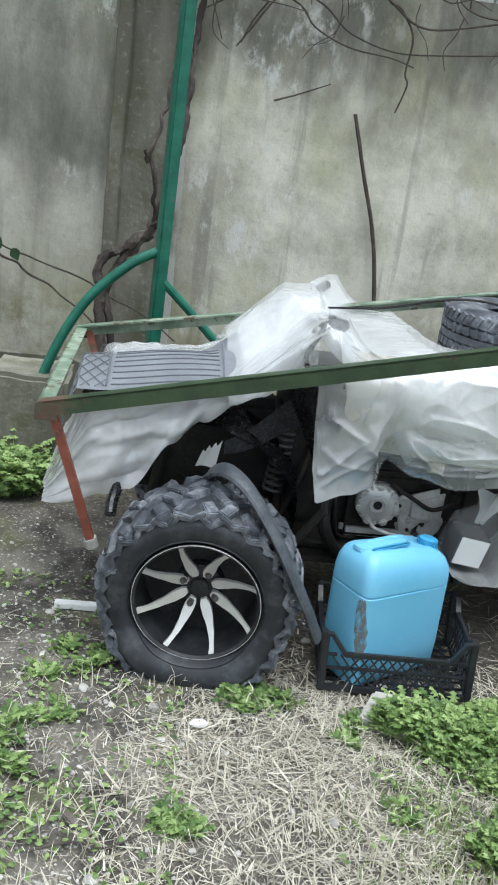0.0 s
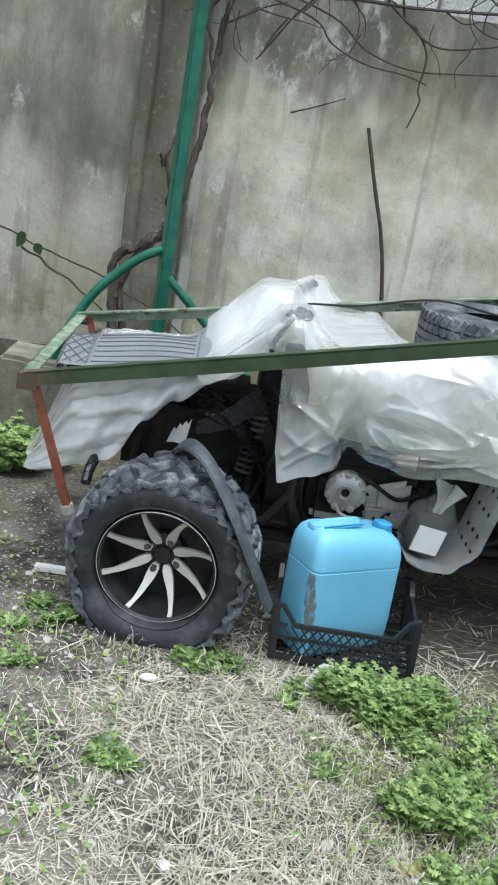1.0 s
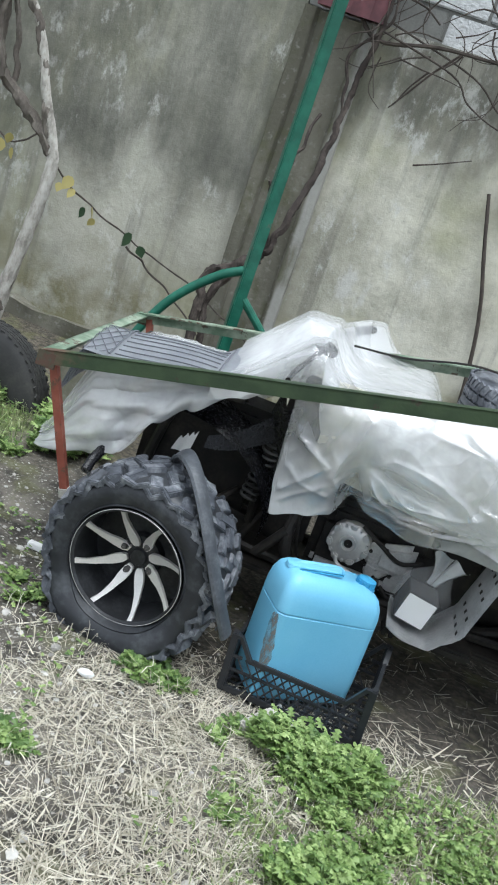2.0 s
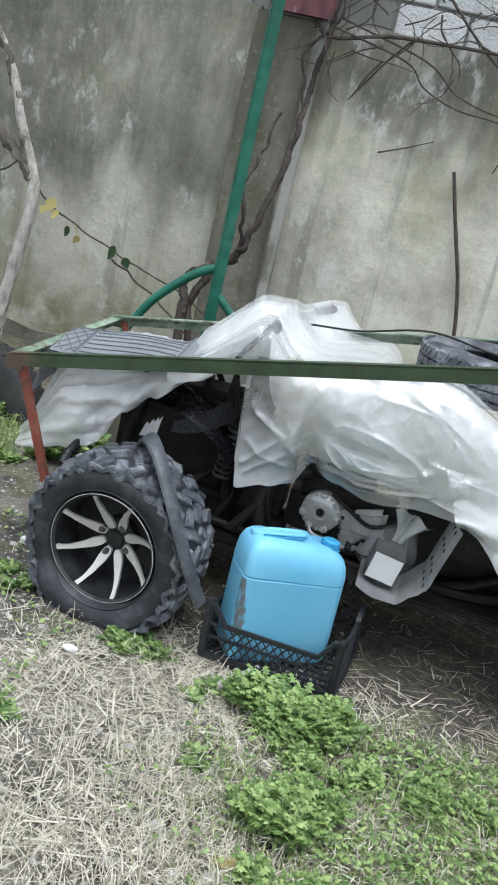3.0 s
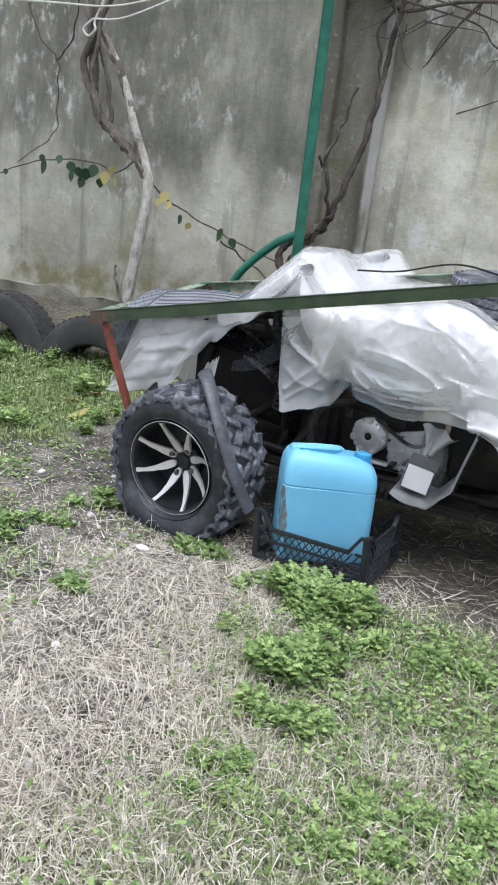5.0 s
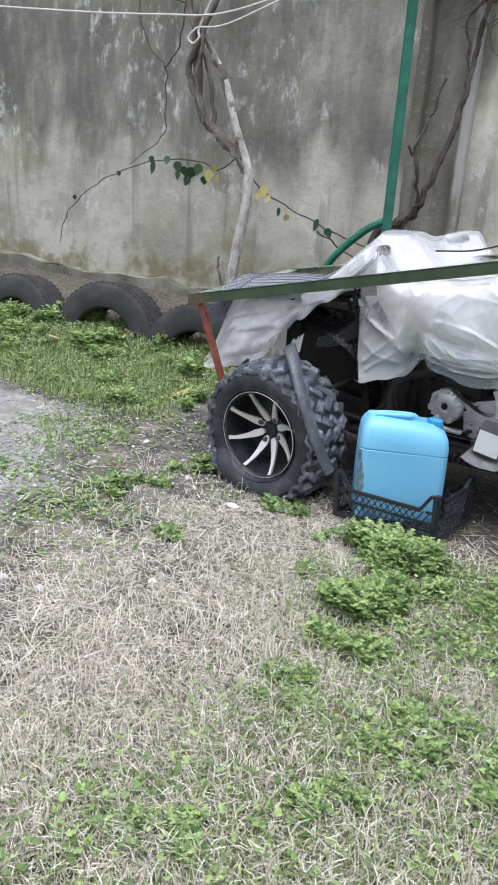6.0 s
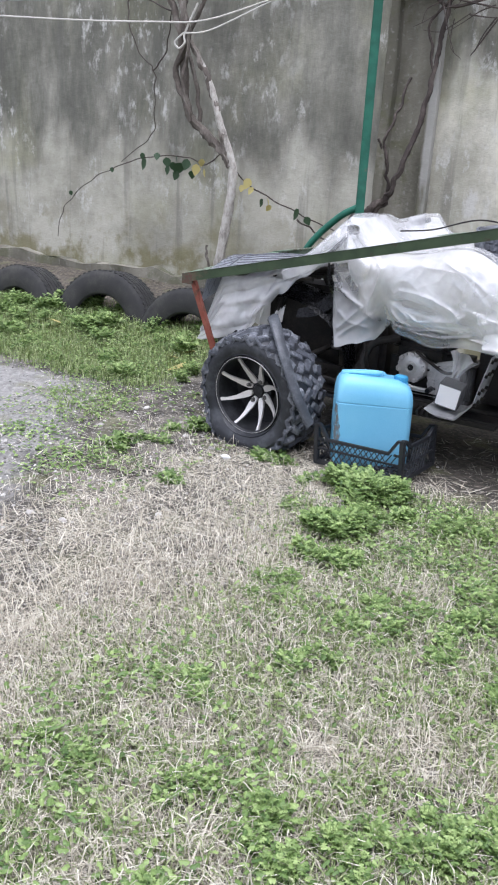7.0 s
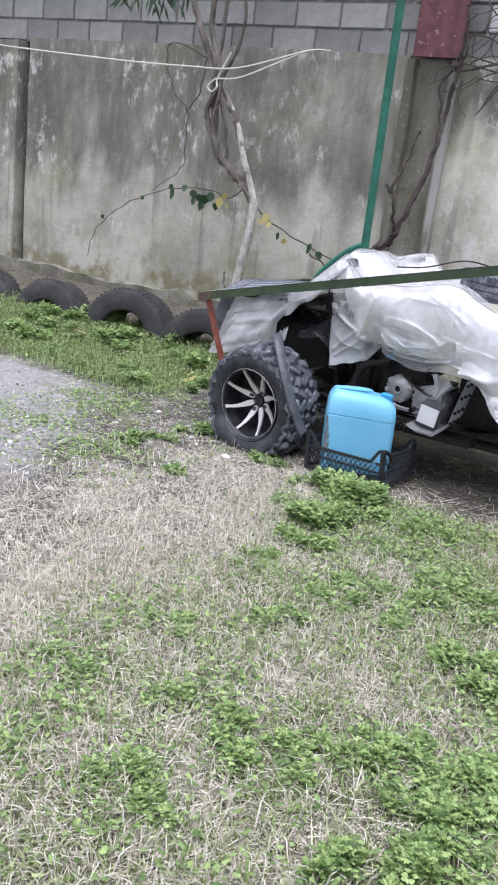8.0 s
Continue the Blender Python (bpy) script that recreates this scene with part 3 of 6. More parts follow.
for a in (FR, BR):
    bm = bmesh.new()
    tube(bm, [a, Vector((a.x, a.y, -0.02))], 0.02, sides=4, flat=(0.0125, 0.0125), up=(0, 1, 0))
    part("leg", bm, MAT_RUST, steel_frame)
for a, b in ((FL, 1), (BL, 1)):
    bm = bmesh.new()
    box(bm, (a.x - 0.004, a.y - 0.004, a.z - 0.05), (a.x + 0.06, a.y + 0.004, a.z + 0.001), None, 0.001)
    part("corner_plate", bm, MAT_PLATE, steel_frame)


# ---- tyres ----
def flatten(bm, low, push):
    """Lets the foot of a tyre go flat: the sidewalls bulge and the tread spreads on the ground."""
    for p in bm.verts:
        sag = ease(-0.1, -0.25, p.co.z)
        out = -1 if p.co.y < 0.125 else 1
        p.co.y += out * push * sag * ease(0.06, 0.0, min(p.co.y, 0.25 - p.co.y))
        p.co.x += 0.022 * sag * (1 if p.co.x > 0 else -1) * min(1, abs(p.co.x) / 0.1)
        if p.co.z < low:
            ex = low - p.co.z
            p.co.y += out * push * min(1, ex / 0.03) * 0.5
            p.co.z = low + ex * 0.05


def knobby_tyre(R=0.294, W=0.25, rim=0.186):
    """A carcass, and tread blocks in angled pairs with zigzag ribs on the shoulders."""
    bm = bmesh.new()
    prof = [(rim, 0.028), (rim + 0.008, 0.008), (rim + 0.014, 0.0), (rim + 0.018, 0.004), (rim + 0.032, -0.004), (rim + 0.055, -0.008), (R - 0.035, -0.004), (R - 0.018, 0.01), (R - 0.006, 0.035), (R, 0.07), (R + 0.004, W / 2), (R, W - 0.07), (R - 0.006, W - 0.035), (R - 0.018, W - 0.01), (R - 0.04, W + 0.004), (rim + 0.03, W), (rim, W - 0.02)]
    lathe(bm, prof, 72)
    carcass, bm = bm, bmesh.new()
    N = 14
    r = random.Random(2)
    rows = ((0.034, 0.07, 0.048, 26, 0.0), (0.04, 0.074, 0.042, -32, 0.45), (0.092, 0.09, 0.04, 40, 0.22), (0.105, 0.085, 0.038, -44, 0.7))
    for k in range(N):
        for y, ly, lc, rot, off in rows:
            for side in (0, 1):
                a = 360 * (k + off + 0.5 * side) / N + r.uniform(-1.5, 1.5)
                yy, turn, tilt = (W - y, -rot, -14) if side else (y, rot, 14)
                m = pose(0, 0, 0, 0, a, 0) @ pose(0, yy, R - (0.008 if y < 0.05 else 0.002), 0, 0, turn + r.uniform(-5, 5)) @ pose(0, 0, 0, tilt if y < 0.05 else 0, 0, 0)
                box(bm, (-lc / 2, -ly / 2, -0.014), (lc / 2, ly / 2, r.uniform(0.014, 0.02)), m, 0.003, r.uniform(0.74, 0.86))
        for y, face in ((0.002, 1), (W - 0.002, -1)):
            for dk, turn in ((0.0, 38), (0.27, -38), (0.5, 24), (0.77, -24)):
                m = pose(0, 0, 0, 0, 360 * (k + dk) / N + r.uniform(-1, 1), 0) @ pose(0, y, R - (0.026 if abs(turn) > 30 else 0.016), 9 * face, turn + r.uniform(-6, 6), 0)
                box(bm, (-0.03, -0.008, -0.0085), (0.03, 0.008, 0.0085), m, 0.003)
    for p in bm.verts:
        p.co += 0.0028 * Vector((fuzz(*p.co, 40), fuzz(*(p.co + Vector((3, 1, 2))), 40), fuzz(*(p.co + Vector((9, 5, 2))), 40)))
    return carcass, bm


def road_tyre(R=0.33, W=0.2, rim=0.2):
    bm = bmesh.new()
    prof = [(rim, 0.03), (rim + 0.012, 0.012), (rim + 0.05, 0.0), (R - 0.04, 0.004), (R - 0.012, 0.016)]
    prof += [(R - 0.001, 0.03)]
    for g in (0.055, 0.085, 0.115, 0.145):
        g = g * W / 0.2
        prof += [(R + 0.002, g - 0.004), (R - 0.008, g - 0.003), (R - 0.008, g + 0.003), (R + 0.002, g + 0.004)]
    prof += [(R - 0.001, W - 0.03), (R - 0.012, W - 0.016), (R - 0.04, W - 0.004), (rim + 0.05, W), (rim + 0.012, W - 0.012), (rim, W - 0.03), (rim + 0.03, W - 0.03), (R - 0.03, W - 0.03), (R - 0.03, 0.03), (rim + 0.03, 0.03)]
    lathe(bm, prof, 64, close=True)
    for k in range(56):
        for y, rot in ((0.028, 25), (0.07, -25), (0.13, 25), (0.172, -25)):
            m = pose(0, 0, 0, 0, 360 * (k + y) / 56, 0) @ pose(0, y * W / 0.2, R, 0, 0, rot)
            box(bm, (-0.012, -0.016, -0.004), (0.012, 0.016, 0.0035), m, 0, 0.9)
    return bm


TYRE_MESH = mesh_of("old_tyre", road_tyre(0.43, 0.25, 0.25), MAT_OLD_RUBBER)
for x, y, z, lean, turn, sc in ((-1.82, 3.84, 0.0, -9, 3, 1.0), (-2.72, 3.86, -0.07, -11, -4, 1.0), (-1.03, 3.82, -0.02, -7, 2, 0.98), (-3.6, 3.88, -0.08, -10, 5, 1.0), (-4.45, 3.9, -0.06, -8, -3, 1.0)):
    ob = new("old_tyre", TYRE_MESH)
    ob.matrix_basis = pose(x, y, z, lean, 0, turn) @ pose(0, 0, 0, 0, random.uniform(0, 90), 0) @ Matrix.Scale(sc, 4)
    tagged(ob, "worn black car tyre half buried upright in the bank", "tyre", "half-buried tyres along the wall")


# ---- the quad bike ----
atv = thing("quad_bike", pose(0.95, 2.95, 0), "black quad bike with a flat front tyre under clear plastic sheeting", "quad bike")

KNOBBY, TREAD = knobby_tyre()
flatten(KNOBBY, -0.256, 0.045)
flatten(TREAD, -0.256, 0.03)
KNOBBY, TREAD = mesh_of("tyre", KNOBBY, MAT_CARCASS), mesh_of("tread", TREAD, MAT_RUBBER)


def rim_mesh():
    bm = bmesh.new()
    lathe(bm, [(0.189, 0.006), (0.192, 0.0), (0.189, -0.004), (0.181, 0.004), (0.182, 0.03), (0.176, 0.1), (0.17, 0.2), (0.19, 0.235), (0.189, 0.24)], 64)
    lathe(bm, [(0.176, 0.14), (0.1, 0.135), (0.03, 0.13), (0.001, 0.13)], 48)
    return mesh_of("rim", bm, MAT_RIM_BLACK)


def lip_mesh():
    bm = bmesh.new()
    lathe(bm, [(0.1885, 0.001), (0.189, -0.0045), (0.1905, -0.0045), (0.191, 0.001)], 72, close=True)
    return mesh_of("polished_lip", bm, MAT_ENGINE)


def spoke_mesh():
    """A curved blade, broad at the hub and narrow at the rim, cone-wise outwards."""
    bm = bmesh.new()
    rows = []
    for i in range(11):
        t = i / 10
        r = 0.04 + 0.143 * t
        w = between(t, [(0, 0.009), (0.08, 0.0155), (0.25, 0.0165), (0.55, 0.0105), (0.85, 0.0068), (1, 0.0085)])
        a = 0.2 * (t - 0.35) ** 2 - 0.08
        y = 0.09 - 0.082 * t ** 1.25
        q = []
        for s, d in ((-1, 0.012), (-0.96, 0.0), (0.96, 0.0), (1, 0.012)):
            ang = a + s * w / r
            q.append(bm.verts.new((r * math.sin(ang), y + d, r * math.cos(ang))))
        rows.append(q)
    for a, b in zip(rows, rows[1:]):
        for k in range(4):
            bm.faces.new((a[k], a[(k + 1) % 4], b[(k + 1) % 4], b[k]))
    bm.faces.new(rows[0])
    bm.faces.new(rows[-1])
    return mesh_of("spoke", bm, MAT_SILVER)


def hub_mesh():
    bm = bmesh.new()
    lathe(bm, [(0.001, 0.09), (0.026, 0.09), (0.03, 0.096), (0.032, 0.13)], 24)
    lathe(bm, [(0.075, 0.135), (0.07, 0.105), (0.03, 0.1)], 32)
    return mesh_of("hub", bm, MAT_RIM_BLACK)


def nut_mesh():
    bm = bmesh.new()
    lathe(bm, [(0.001, 0.068), (0.008, 0.069), (0.0105, 0.076), (0.0105, 0.083), (0.0135, 0.083), (0.0145, 0.11)], 12)
    return mesh_of("lug_nut", bm, MAT_SPRING)


RIM, LIP, SPOKE, HUB, NUT = rim_mesh(), lip_mesh(), spoke_mesh(), hub_mesh(), nut_mesh()


def wheel(m):
    """Outer face on the local plane y = 0, looking along -y."""
    w = part("wheel", RIM, None, atv, "black alloy wheel with machined spokes", m=PLACE[atv.name].inverted() @ m)
    part("tyre", KNOBBY, None, w, "flat knobbly off-road tyre", here=True)
    part("tread", TREAD, None, w, "dusty grey tread blocks", here=True)
    part("polished_lip", LIP, None, w, here=True)
    part("hub", HUB, None, w, here=True)
    for k in range(8):
        part("spoke", SPOKE, None, w, here=True, m=pose(0, 0, 0, 0, 45 * k + 25, 0))
    for k in range(4):
        part("lug_nut", NUT, None, w, here=True, m=pose(0, 0, 0, 0, 90 * k + 24, 0) @ pose(0.056, 0.004, 0))
    return w


wheel(pose(0.362, 2.305, 0.26, 3, 0, -8))
wheel(pose(2.06, 2.42, 0.262, 0, 0, -3))
wheel(pose(0.46, 3.62, 0.262, 0, 0, 180 - 11))
wheel(pose(2.12, 3.6, 0.262, 0, 0, 177))

# chassis and arms, then dark inner boxes added to block light from behind
for pts in ([(0.2, 2.78, 0.34), (0.7, 2.78, 0.27), (1.6, 2.8, 0.27), (2.0, 2.82, 0.4)], [(0.2, 3.1, 0.34), (0.7, 3.1, 0.27), (1.6, 3.1, 0.27), (2.0, 3.1, 0.4)], [(0.2, 2.8, 0.36), (0.3, 2.82, 0.72), (0.7, 2.86, 0.86), (1.1, 2.88, 0.72), (1.9, 2.88, 0.74)], [(0.2, 3.1, 0.36), (0.3, 3.08, 0.72), (0.7, 3.04, 0.86), (1.1, 3.02, 0.72), (1.9, 3.02, 0.74)], [(0.62, 2.8, 0.28), (0.72, 2.83, 0.55), (0.74, 2.86, 0.84)], [(0.78, 2.7, 0.42), (0.7, 2.7, 0.3)]):
    part("frame_tube", pipe(pts, 0.018, sides=8, per=5), MAT_CHASSIS, atv)
for pts in ([(0.3, 2.8, 0.33), (0.39, 2.5, 0.27)], [(0.55, 2.8, 0.32), (0.41, 2.5, 0.27)], [(0.3, 2.82, 0.45), (0.39, 2.52, 0.36)], [(0.56, 2.82, 0.45), (0.41, 2.52, 0.36)]):
    part("suspension_arm", pipe(pts, 0.014, sides=8, per=2), MAT_CHASSIS, atv)
for name, lo, hi, r in (("radiator_shroud", (0.16, 2.84, 0.36), (0.62, 3.06, 0.74), 0.03), ("steering_housing", (0.62, 2.84, 0.3), (0.84, 3.1, 0.88), 0.03), ("gearbox", (1.3, 2.9, 0.27), (1.95, 3.12, 0.6), 0.03), ("air_box", (1.3, 2.86, 0.6), (1.9, 3.14, 0.76), 0.04), ("side_cover", (1.45, 2.7, 0.42), (1.88, 2.86, 0.72), 0.03), ("belly_pan", (0.3, 2.72, 0.22), (1.9, 3.2, 0.245), 0.008)):
    bm = bmesh.new()
    box(bm, lo, hi, None, r)
    part(name, bm, MAT_CHASSIS, atv)


def fender():
    """An arched mudguard over the front wheel with a rolled lip."""
    bm = bmesh.new()

    def f(u, v):
        a = radians(150 - 160 * u)
        r = 0.325 + 0.012 * math.sin(v * 3) + 0.01 * math.sin(u * 9)
        y = 2.86 - 0.17 * v * (1 - 0.25 * abs(u - 0.5))
        return Vector((0.36 + r * math.cos(a) * 0.98, y, 0.41 + r * math.sin(a) * 1.02 - 0.06 * v ** 3))

    grid(bm, f, 26, 8)
    bmesh.ops.solidify(bm, geom=list(bm.faces), thickness=0.008)
    return bm


part("front_fender", fender(), MAT_BODY, atv, "black plastic mudguard")
bm = bmesh.new()
grid(bm, lambda u, v: Vector((0.42 + 0.27 * u, 2.66 + 0.05 * math.sin(3 * u) + 0.02 * v, 0.6 + 0.1 * u + 0.13 * v * (0.3 + 0.7 * u) - 0.02 * math.sin(5 * u))), 12, 5)
bmesh.ops.solidify(bm, geom=list(bm.faces), thickness=0.006)
part("fender_liner", bm, MAT_BODY, atv)
bm = bmesh.new()
grid(bm, lambda u, v: Vector((0.60 + 0.09 * u + 0.02 * v, 2.60 - 0.04 * v, 0.74 + 0.19 * (1 - u) * (0.4 + v * 0.6) - 0.10 * u)), 8, 8)
bmesh.ops.solidify(bm, geom=list(bm.faces), thickness=0.006)
part("side_panel", bm, MAT_BODY, atv)

shock = part("shock_absorber", pipe([(0.60, 2.78, 0.72), (0.625, 2.79, 0.58), (0.635, 2.80, 0.36)], 0.016, sides=10), MAT_CHASSIS, atv, "shock absorber with bright coil spring")
helix = [Vector((0.605 + 0.028 * (1 - i / 130) * 1.0 + 0.03 * math.cos(i * 0.55), 2.785 + 0.03 * math.sin(i * 0.55), 0.70 - 0.26 * i / 130)) for i in range(131)]
bm = bmesh.new()
tube(bm, helix, 0.0055, sides=5)
part("coil_spring", bm, MAT_SPRING, shock)

# engine
bm = bmesh.new()
box(bm, (0.86, 2.86, 0.24), (1.3, 3.05, 0.48), None, 0.035)
engine = part("engine", bm, MAT_CHASSIS, atv, "grimy engine with silver side covers")
bm = bmesh.new()
lathe(bm, [(0.001, -0.006), (0.02, -0.006), (0.022, -0.014), (0.056, -0.014), (0.066, -0.004), (0.068, 0.04)], 32, pose(1.125, 2.86, 0.375))
for p in bm.verts:
    a = math.atan2(p.co.z - 0.375, p.co.x - 1.125)
    p.co.x += 0.012 * math.cos(a) * math.sin(3 * a + 1)
    p.co.z += 0.014 * math.sin(a) * math.sin(3 * a + 1)
part("generator_cover", bm, MAT_ENGINE, engine)
bm = bmesh.new()
lathe(bm, [(0.001, -0.014), (0.034, -0.014), (0.044, -0.004), (0.046, 0.04)], 28, pose(1.205, 2.86, 0.33))
for p in bm.verts:
    p.co.x += 0.25 * (p.co.z - 0.33)
    p.co.z += 0.2 * (p.co.x - 1.205)
part("sprocket_cover", bm, MAT_ENGINE, engine)
bm = bmesh.new()
box(bm, (0.88, 2.845, 0.27), (1.24, 2.9, 0.33), None, 0.02)
part("sump_cover", bm, MAT_ENGINE, engine)
bm = bmesh.new()
box(bm, (1.095, 2.825, 0.35), (1.235, 2.88, 0.465), pose(0, 0, 0), 0.022)
for p in bm.verts:
    p.co.z += 0.3 * (p.co.x - 1.165) * (1 if p.co.z > 0.41 else -0.3)
part("crankcase_cover", bm, MAT_ENGINE, engine, "smooth cast aluminium crankcase cover")
for k in range(6):
    bm = bmesh.new()
    a = radians(60 * k + 25)
    lathe(bm, [(0.001, -0.02), (0.006, -0.02), (0.007, -0.012), (0.01, -0.012), (0.01, 0.006)], 8, pose(1.125 + 0.057 * math.cos(a), 2.86, 0.375 + 0.057 * math.sin(a)))
    part("cover_bolt", bm, MAT_CHASSIS, engine)
for k in range(4):
    bm = bmesh.new()
    box(bm, (-0.045, -0.021, -0.0025), (0.045, 0, 0.0025), pose(1.125, 2.86, 0.352 + 0.016 * k), 0.002)
    part("casting_rib", bm, MAT_ENGINE, engine)
for pts in ([(1.02, 2.8, 0.5), (1.1, 2.79, 0.46), (1.18, 2.8, 0.42), (1.26, 2.82, 0.44)], [(1.15, 2.83, 0.3), (1.2, 2.8, 0.28), (1.24, 2.8, 0.38)]):
    part("hose", pipe(pts, 0.008), MAT_CHASSIS, engine)
bm = bmesh.new()
box(bm, (0.9, 2.86, 0.46), (1.15, 3.04, 0.68), None, 0.02)
part("cylinder", bm, MAT_CHASSIS, engine)
for k in range(6):
    bm = bmesh.new()
    box(bm, (0.885, 2.845, 0.50 + 0.025 * k), (1.165, 3.055, 0.506 + 0.025 * k), None, 0.002)
    part("cooling_fin", bm, MAT_CHASSIS, engine)
bm = bmesh.new()
mm = pose(0.995, 2.84, 0.41, 0, 0, -6)
lathe(bm, [(0.001, -0.02), (0.022, -0.02), (0.024, -0.03), (0.03, -0.03), (0.032, -0.02), (0.062, -0.018), (0.075, -0.008), (0.078, 0.03)], 40, mm)
part("clutch_cover", bm, MAT_SILVER, engine, "scalloped silver clutch cover")
for k in range(7):
    bm = bmesh.new()
    box(bm, (-0.014, -0.03, -0.012), (0.014, 0.013, 0.009), mm @ pose(0, 0, 0, 0, 360 / 7 * k, 0) @ pose(0, 0, 0.068), 0.005)
    part("cover_lobe", bm, MAT_SILVER, engine)
bm = bmesh.new()
lathe(bm, [(0.001, -0.026), (0.012, -0.026), (0.016, -0.02), (0.016, 0.01)], 16, mm)
part("centre_cap", bm, MAT_CHASSIS, engine)
for k in range(7):
    bm = bmesh.new()
    m2 = mm @ pose(0, 0, 0, 0, 360 / 7 * (k + 0.5), 0) @ pose(0, -0.012, 0.066)
    lathe(bm, [(0.001, -0.012), (0.006, -0.012), (0.006, 0.004)], 6, m2)
    part("cover_bolt", bm, MAT_ENGINE, engine)
lever = part("gear_lever", pipe([(0.965, 2.79, 0.36), (0.985, 2.765, 0.345), (1.06, 2.755, 0.33), (1.125, 2.745, 0.335)], 0.007), MAT_SILVER, atv, "bright steel gear lever")
part("toe_peg", pipe([(1.125, 2.775, 0.336), (1.126, 2.715, 0.337)], 0.013, sides=12, per=2), MAT_BODY, lever)
part("cable", pipe([(0.75, 2.72, 0.72), (0.8, 2.68, 0.5), (0.84, 2.72, 0.34), (0.92, 2.78, 0.3)], 0.006), MAT_CHASSIS, atv)
part("exhaust", pipe([(0.92, 2.82, 0.55), (0.8, 2.74, 0.5), (0.8, 2.7, 0.34), (0.95, 2.76, 0.24), (1.5, 2.84, 0.26), (1.9, 2.85, 0.5)], 0.022, sides=10), MAT_CHASSIS, atv)

# footwell: a grey tray with a turned-up perforated end
bm = bmesh.new()


def tray(u, v):
    x = between(u, [(0, 1.185), (0.45, 1.325), (0.7, 1.4), (1, 1.455)])
    z = between(u, [(0, 0.315), (0.25, 0.285), (0.48, 0.283), (0.68, 0.36), (1, 0.6)])
    return Vector((x + (0.012 if v == 0 and u > 0.6 else 0), 2.47 + 0.25 * v + 0.02 * u, z + (0.018 if v in (0, 1) and u < 0.75 else 0) - 0.05 * max(0, u - 0.8) * v))


grid(bm, tray, 28, 7)
bmesh.ops.solidify(bm, geom=list(bm.faces), thickness=0.009)
foot = part("footwell", bm, MAT_FOOT, atv, "scuffed grey footwell with a perforated heel guard")
for k in range(4):
    for j in range(3):
        t = 0.7 + k * 0.075
        a, b = tray(t, 0.22 + 0.24 * j), tray(t + 0.03, 0.22 + 0.24 * j)
        d = (b - a).normalized()
        nrm = Vector((-d.z, 0, d.x))
        bm = bmesh.new()
        mm = Matrix.Translation((a + b) / 2 + nrm * 0.0) @ Matrix(((d.x, 0, nrm.x, 0), (0, 1, 0, 0), (d.z, 0, nrm.z, 0), (0, 0, 0, 1)))
        box(bm, (-0.0065, -0.008, -0.014), (0.0065, 0.008, 0.002), mm)
        part("slot", bm, MAT_CHASSIS, foot)
bm = bmesh.new()
box(bm, (1.0, 2.62, 0.235), (1.5, 2.75, 0.27), None, 0.01)
for k in range(7):
    box(bm, (1.06 + 0.025 * k, 2.545, 0.262), (1.074 + 0.025 * k, 2.63, 0.292), None, 0.003)
part("footpeg", bm, MAT_CHASSIS, atv)

# handlebar, tank and seat below the sheet
bm = bmesh.new()
tube(bm, smooth_path([(0.715, 2.56, 1.068), (0.68, 2.72, 1.04), (0.64, 2.88, 1.04), (0.64, 3.04, 1.04), (0.69, 3.22, 1.03), (0.80, 3.40, 1.068)], 5), 0.013, sides=10)
bar = part("handlebar", bm, MAT_CHASSIS, atv)
for a, b in (((0.715, 2.565, 1.068), (0.70, 2.66, 1.062)), ((0.80, 3.40, 1.068), (0.74, 3.3, 1.05))):
    part("grip", pipe([a, b], 0.019, sides=12, per=2), MAT_BODY, bar)
part("brake_lever", pipe([(0.69, 2.66, 1.06), (0.63, 2.6, 0.97), (0.62, 2.53, 0.945)], 0.009), MAT_BODY, bar)
bm = bmesh.new()
box(bm, (0.72, 2.82, 0.72), (1.06, 3.12, 0.95), None, 0.08)
part("fuel_tank", bm, MAT_BODY, atv)
bm = bmesh.new()
box(bm, (1.02, 2.78, 0.7), (1.62, 3.14, 0.86), None, 0.06)
part("seat", bm, MAT_BODY, atv)
front_rack = part("front_rack", pipe([(-0.02, 2.64, 0.764), (-0.02, 2.95, 0.764), (-0.02, 3.26, 0.764)], 0.012, sides=8, per=2), MAT_CHASSIS, atv)
for y in (2.66, 2.8, 2.94, 3.08, 3.24):
    part("bar", pipe([(-0.02, y, 0.77), (0.5, y, 0.8)], 0.012, sides=8, per=2), MAT_CHASSIS, front_rack)
for x, y in ((0.1, 2.9), (0.1, 3.05), (0.45, 2.9), (0.45, 3.05)):
    part("stay", pipe([(x, y, 0.78), (x + 0.1, y, 0.62)], 0.012, sides=8, per=2), MAT_CHASSIS, front_rack)
rear_rack = part("rear_rack", pipe([(1.25, 2.7, 0.88), (1.25, 3.0, 0.88), (1.25, 3.32, 0.88)], 0.012, sides=8, per=2), MAT_CHASSIS, atv)
for y in (2.72, 2.9, 3.1, 3.3):
    part("bar", pipe([(1.25, y, 0.88), (2.05, y, 0.88)], 0.012, sides=8, per=2), MAT_CHASSIS, rear_rack)
for x, y in ((1.6, 2.9), (1.6, 3.1), (1.95, 2.9), (1.95, 3.1)):
    part("stay", pipe([(x, y, 0.88), (x - 0.05, y, 0.7)], 0.014, sides=8, per=2), MAT_CHASSIS, rear_rack)
bm = bmesh.new()
grid(bm, lambda u, v: Vector((2.08 + 0.42 * math.cos(radians(160 - 140 * u)), 2.42 + 0.4 * v, 0.36 + 0.4 * math.sin(radians(160 - 140 * u)))), 20, 4)
bmesh.ops.solidify(bm, geom=list(bm.faces), thickness=0.008)
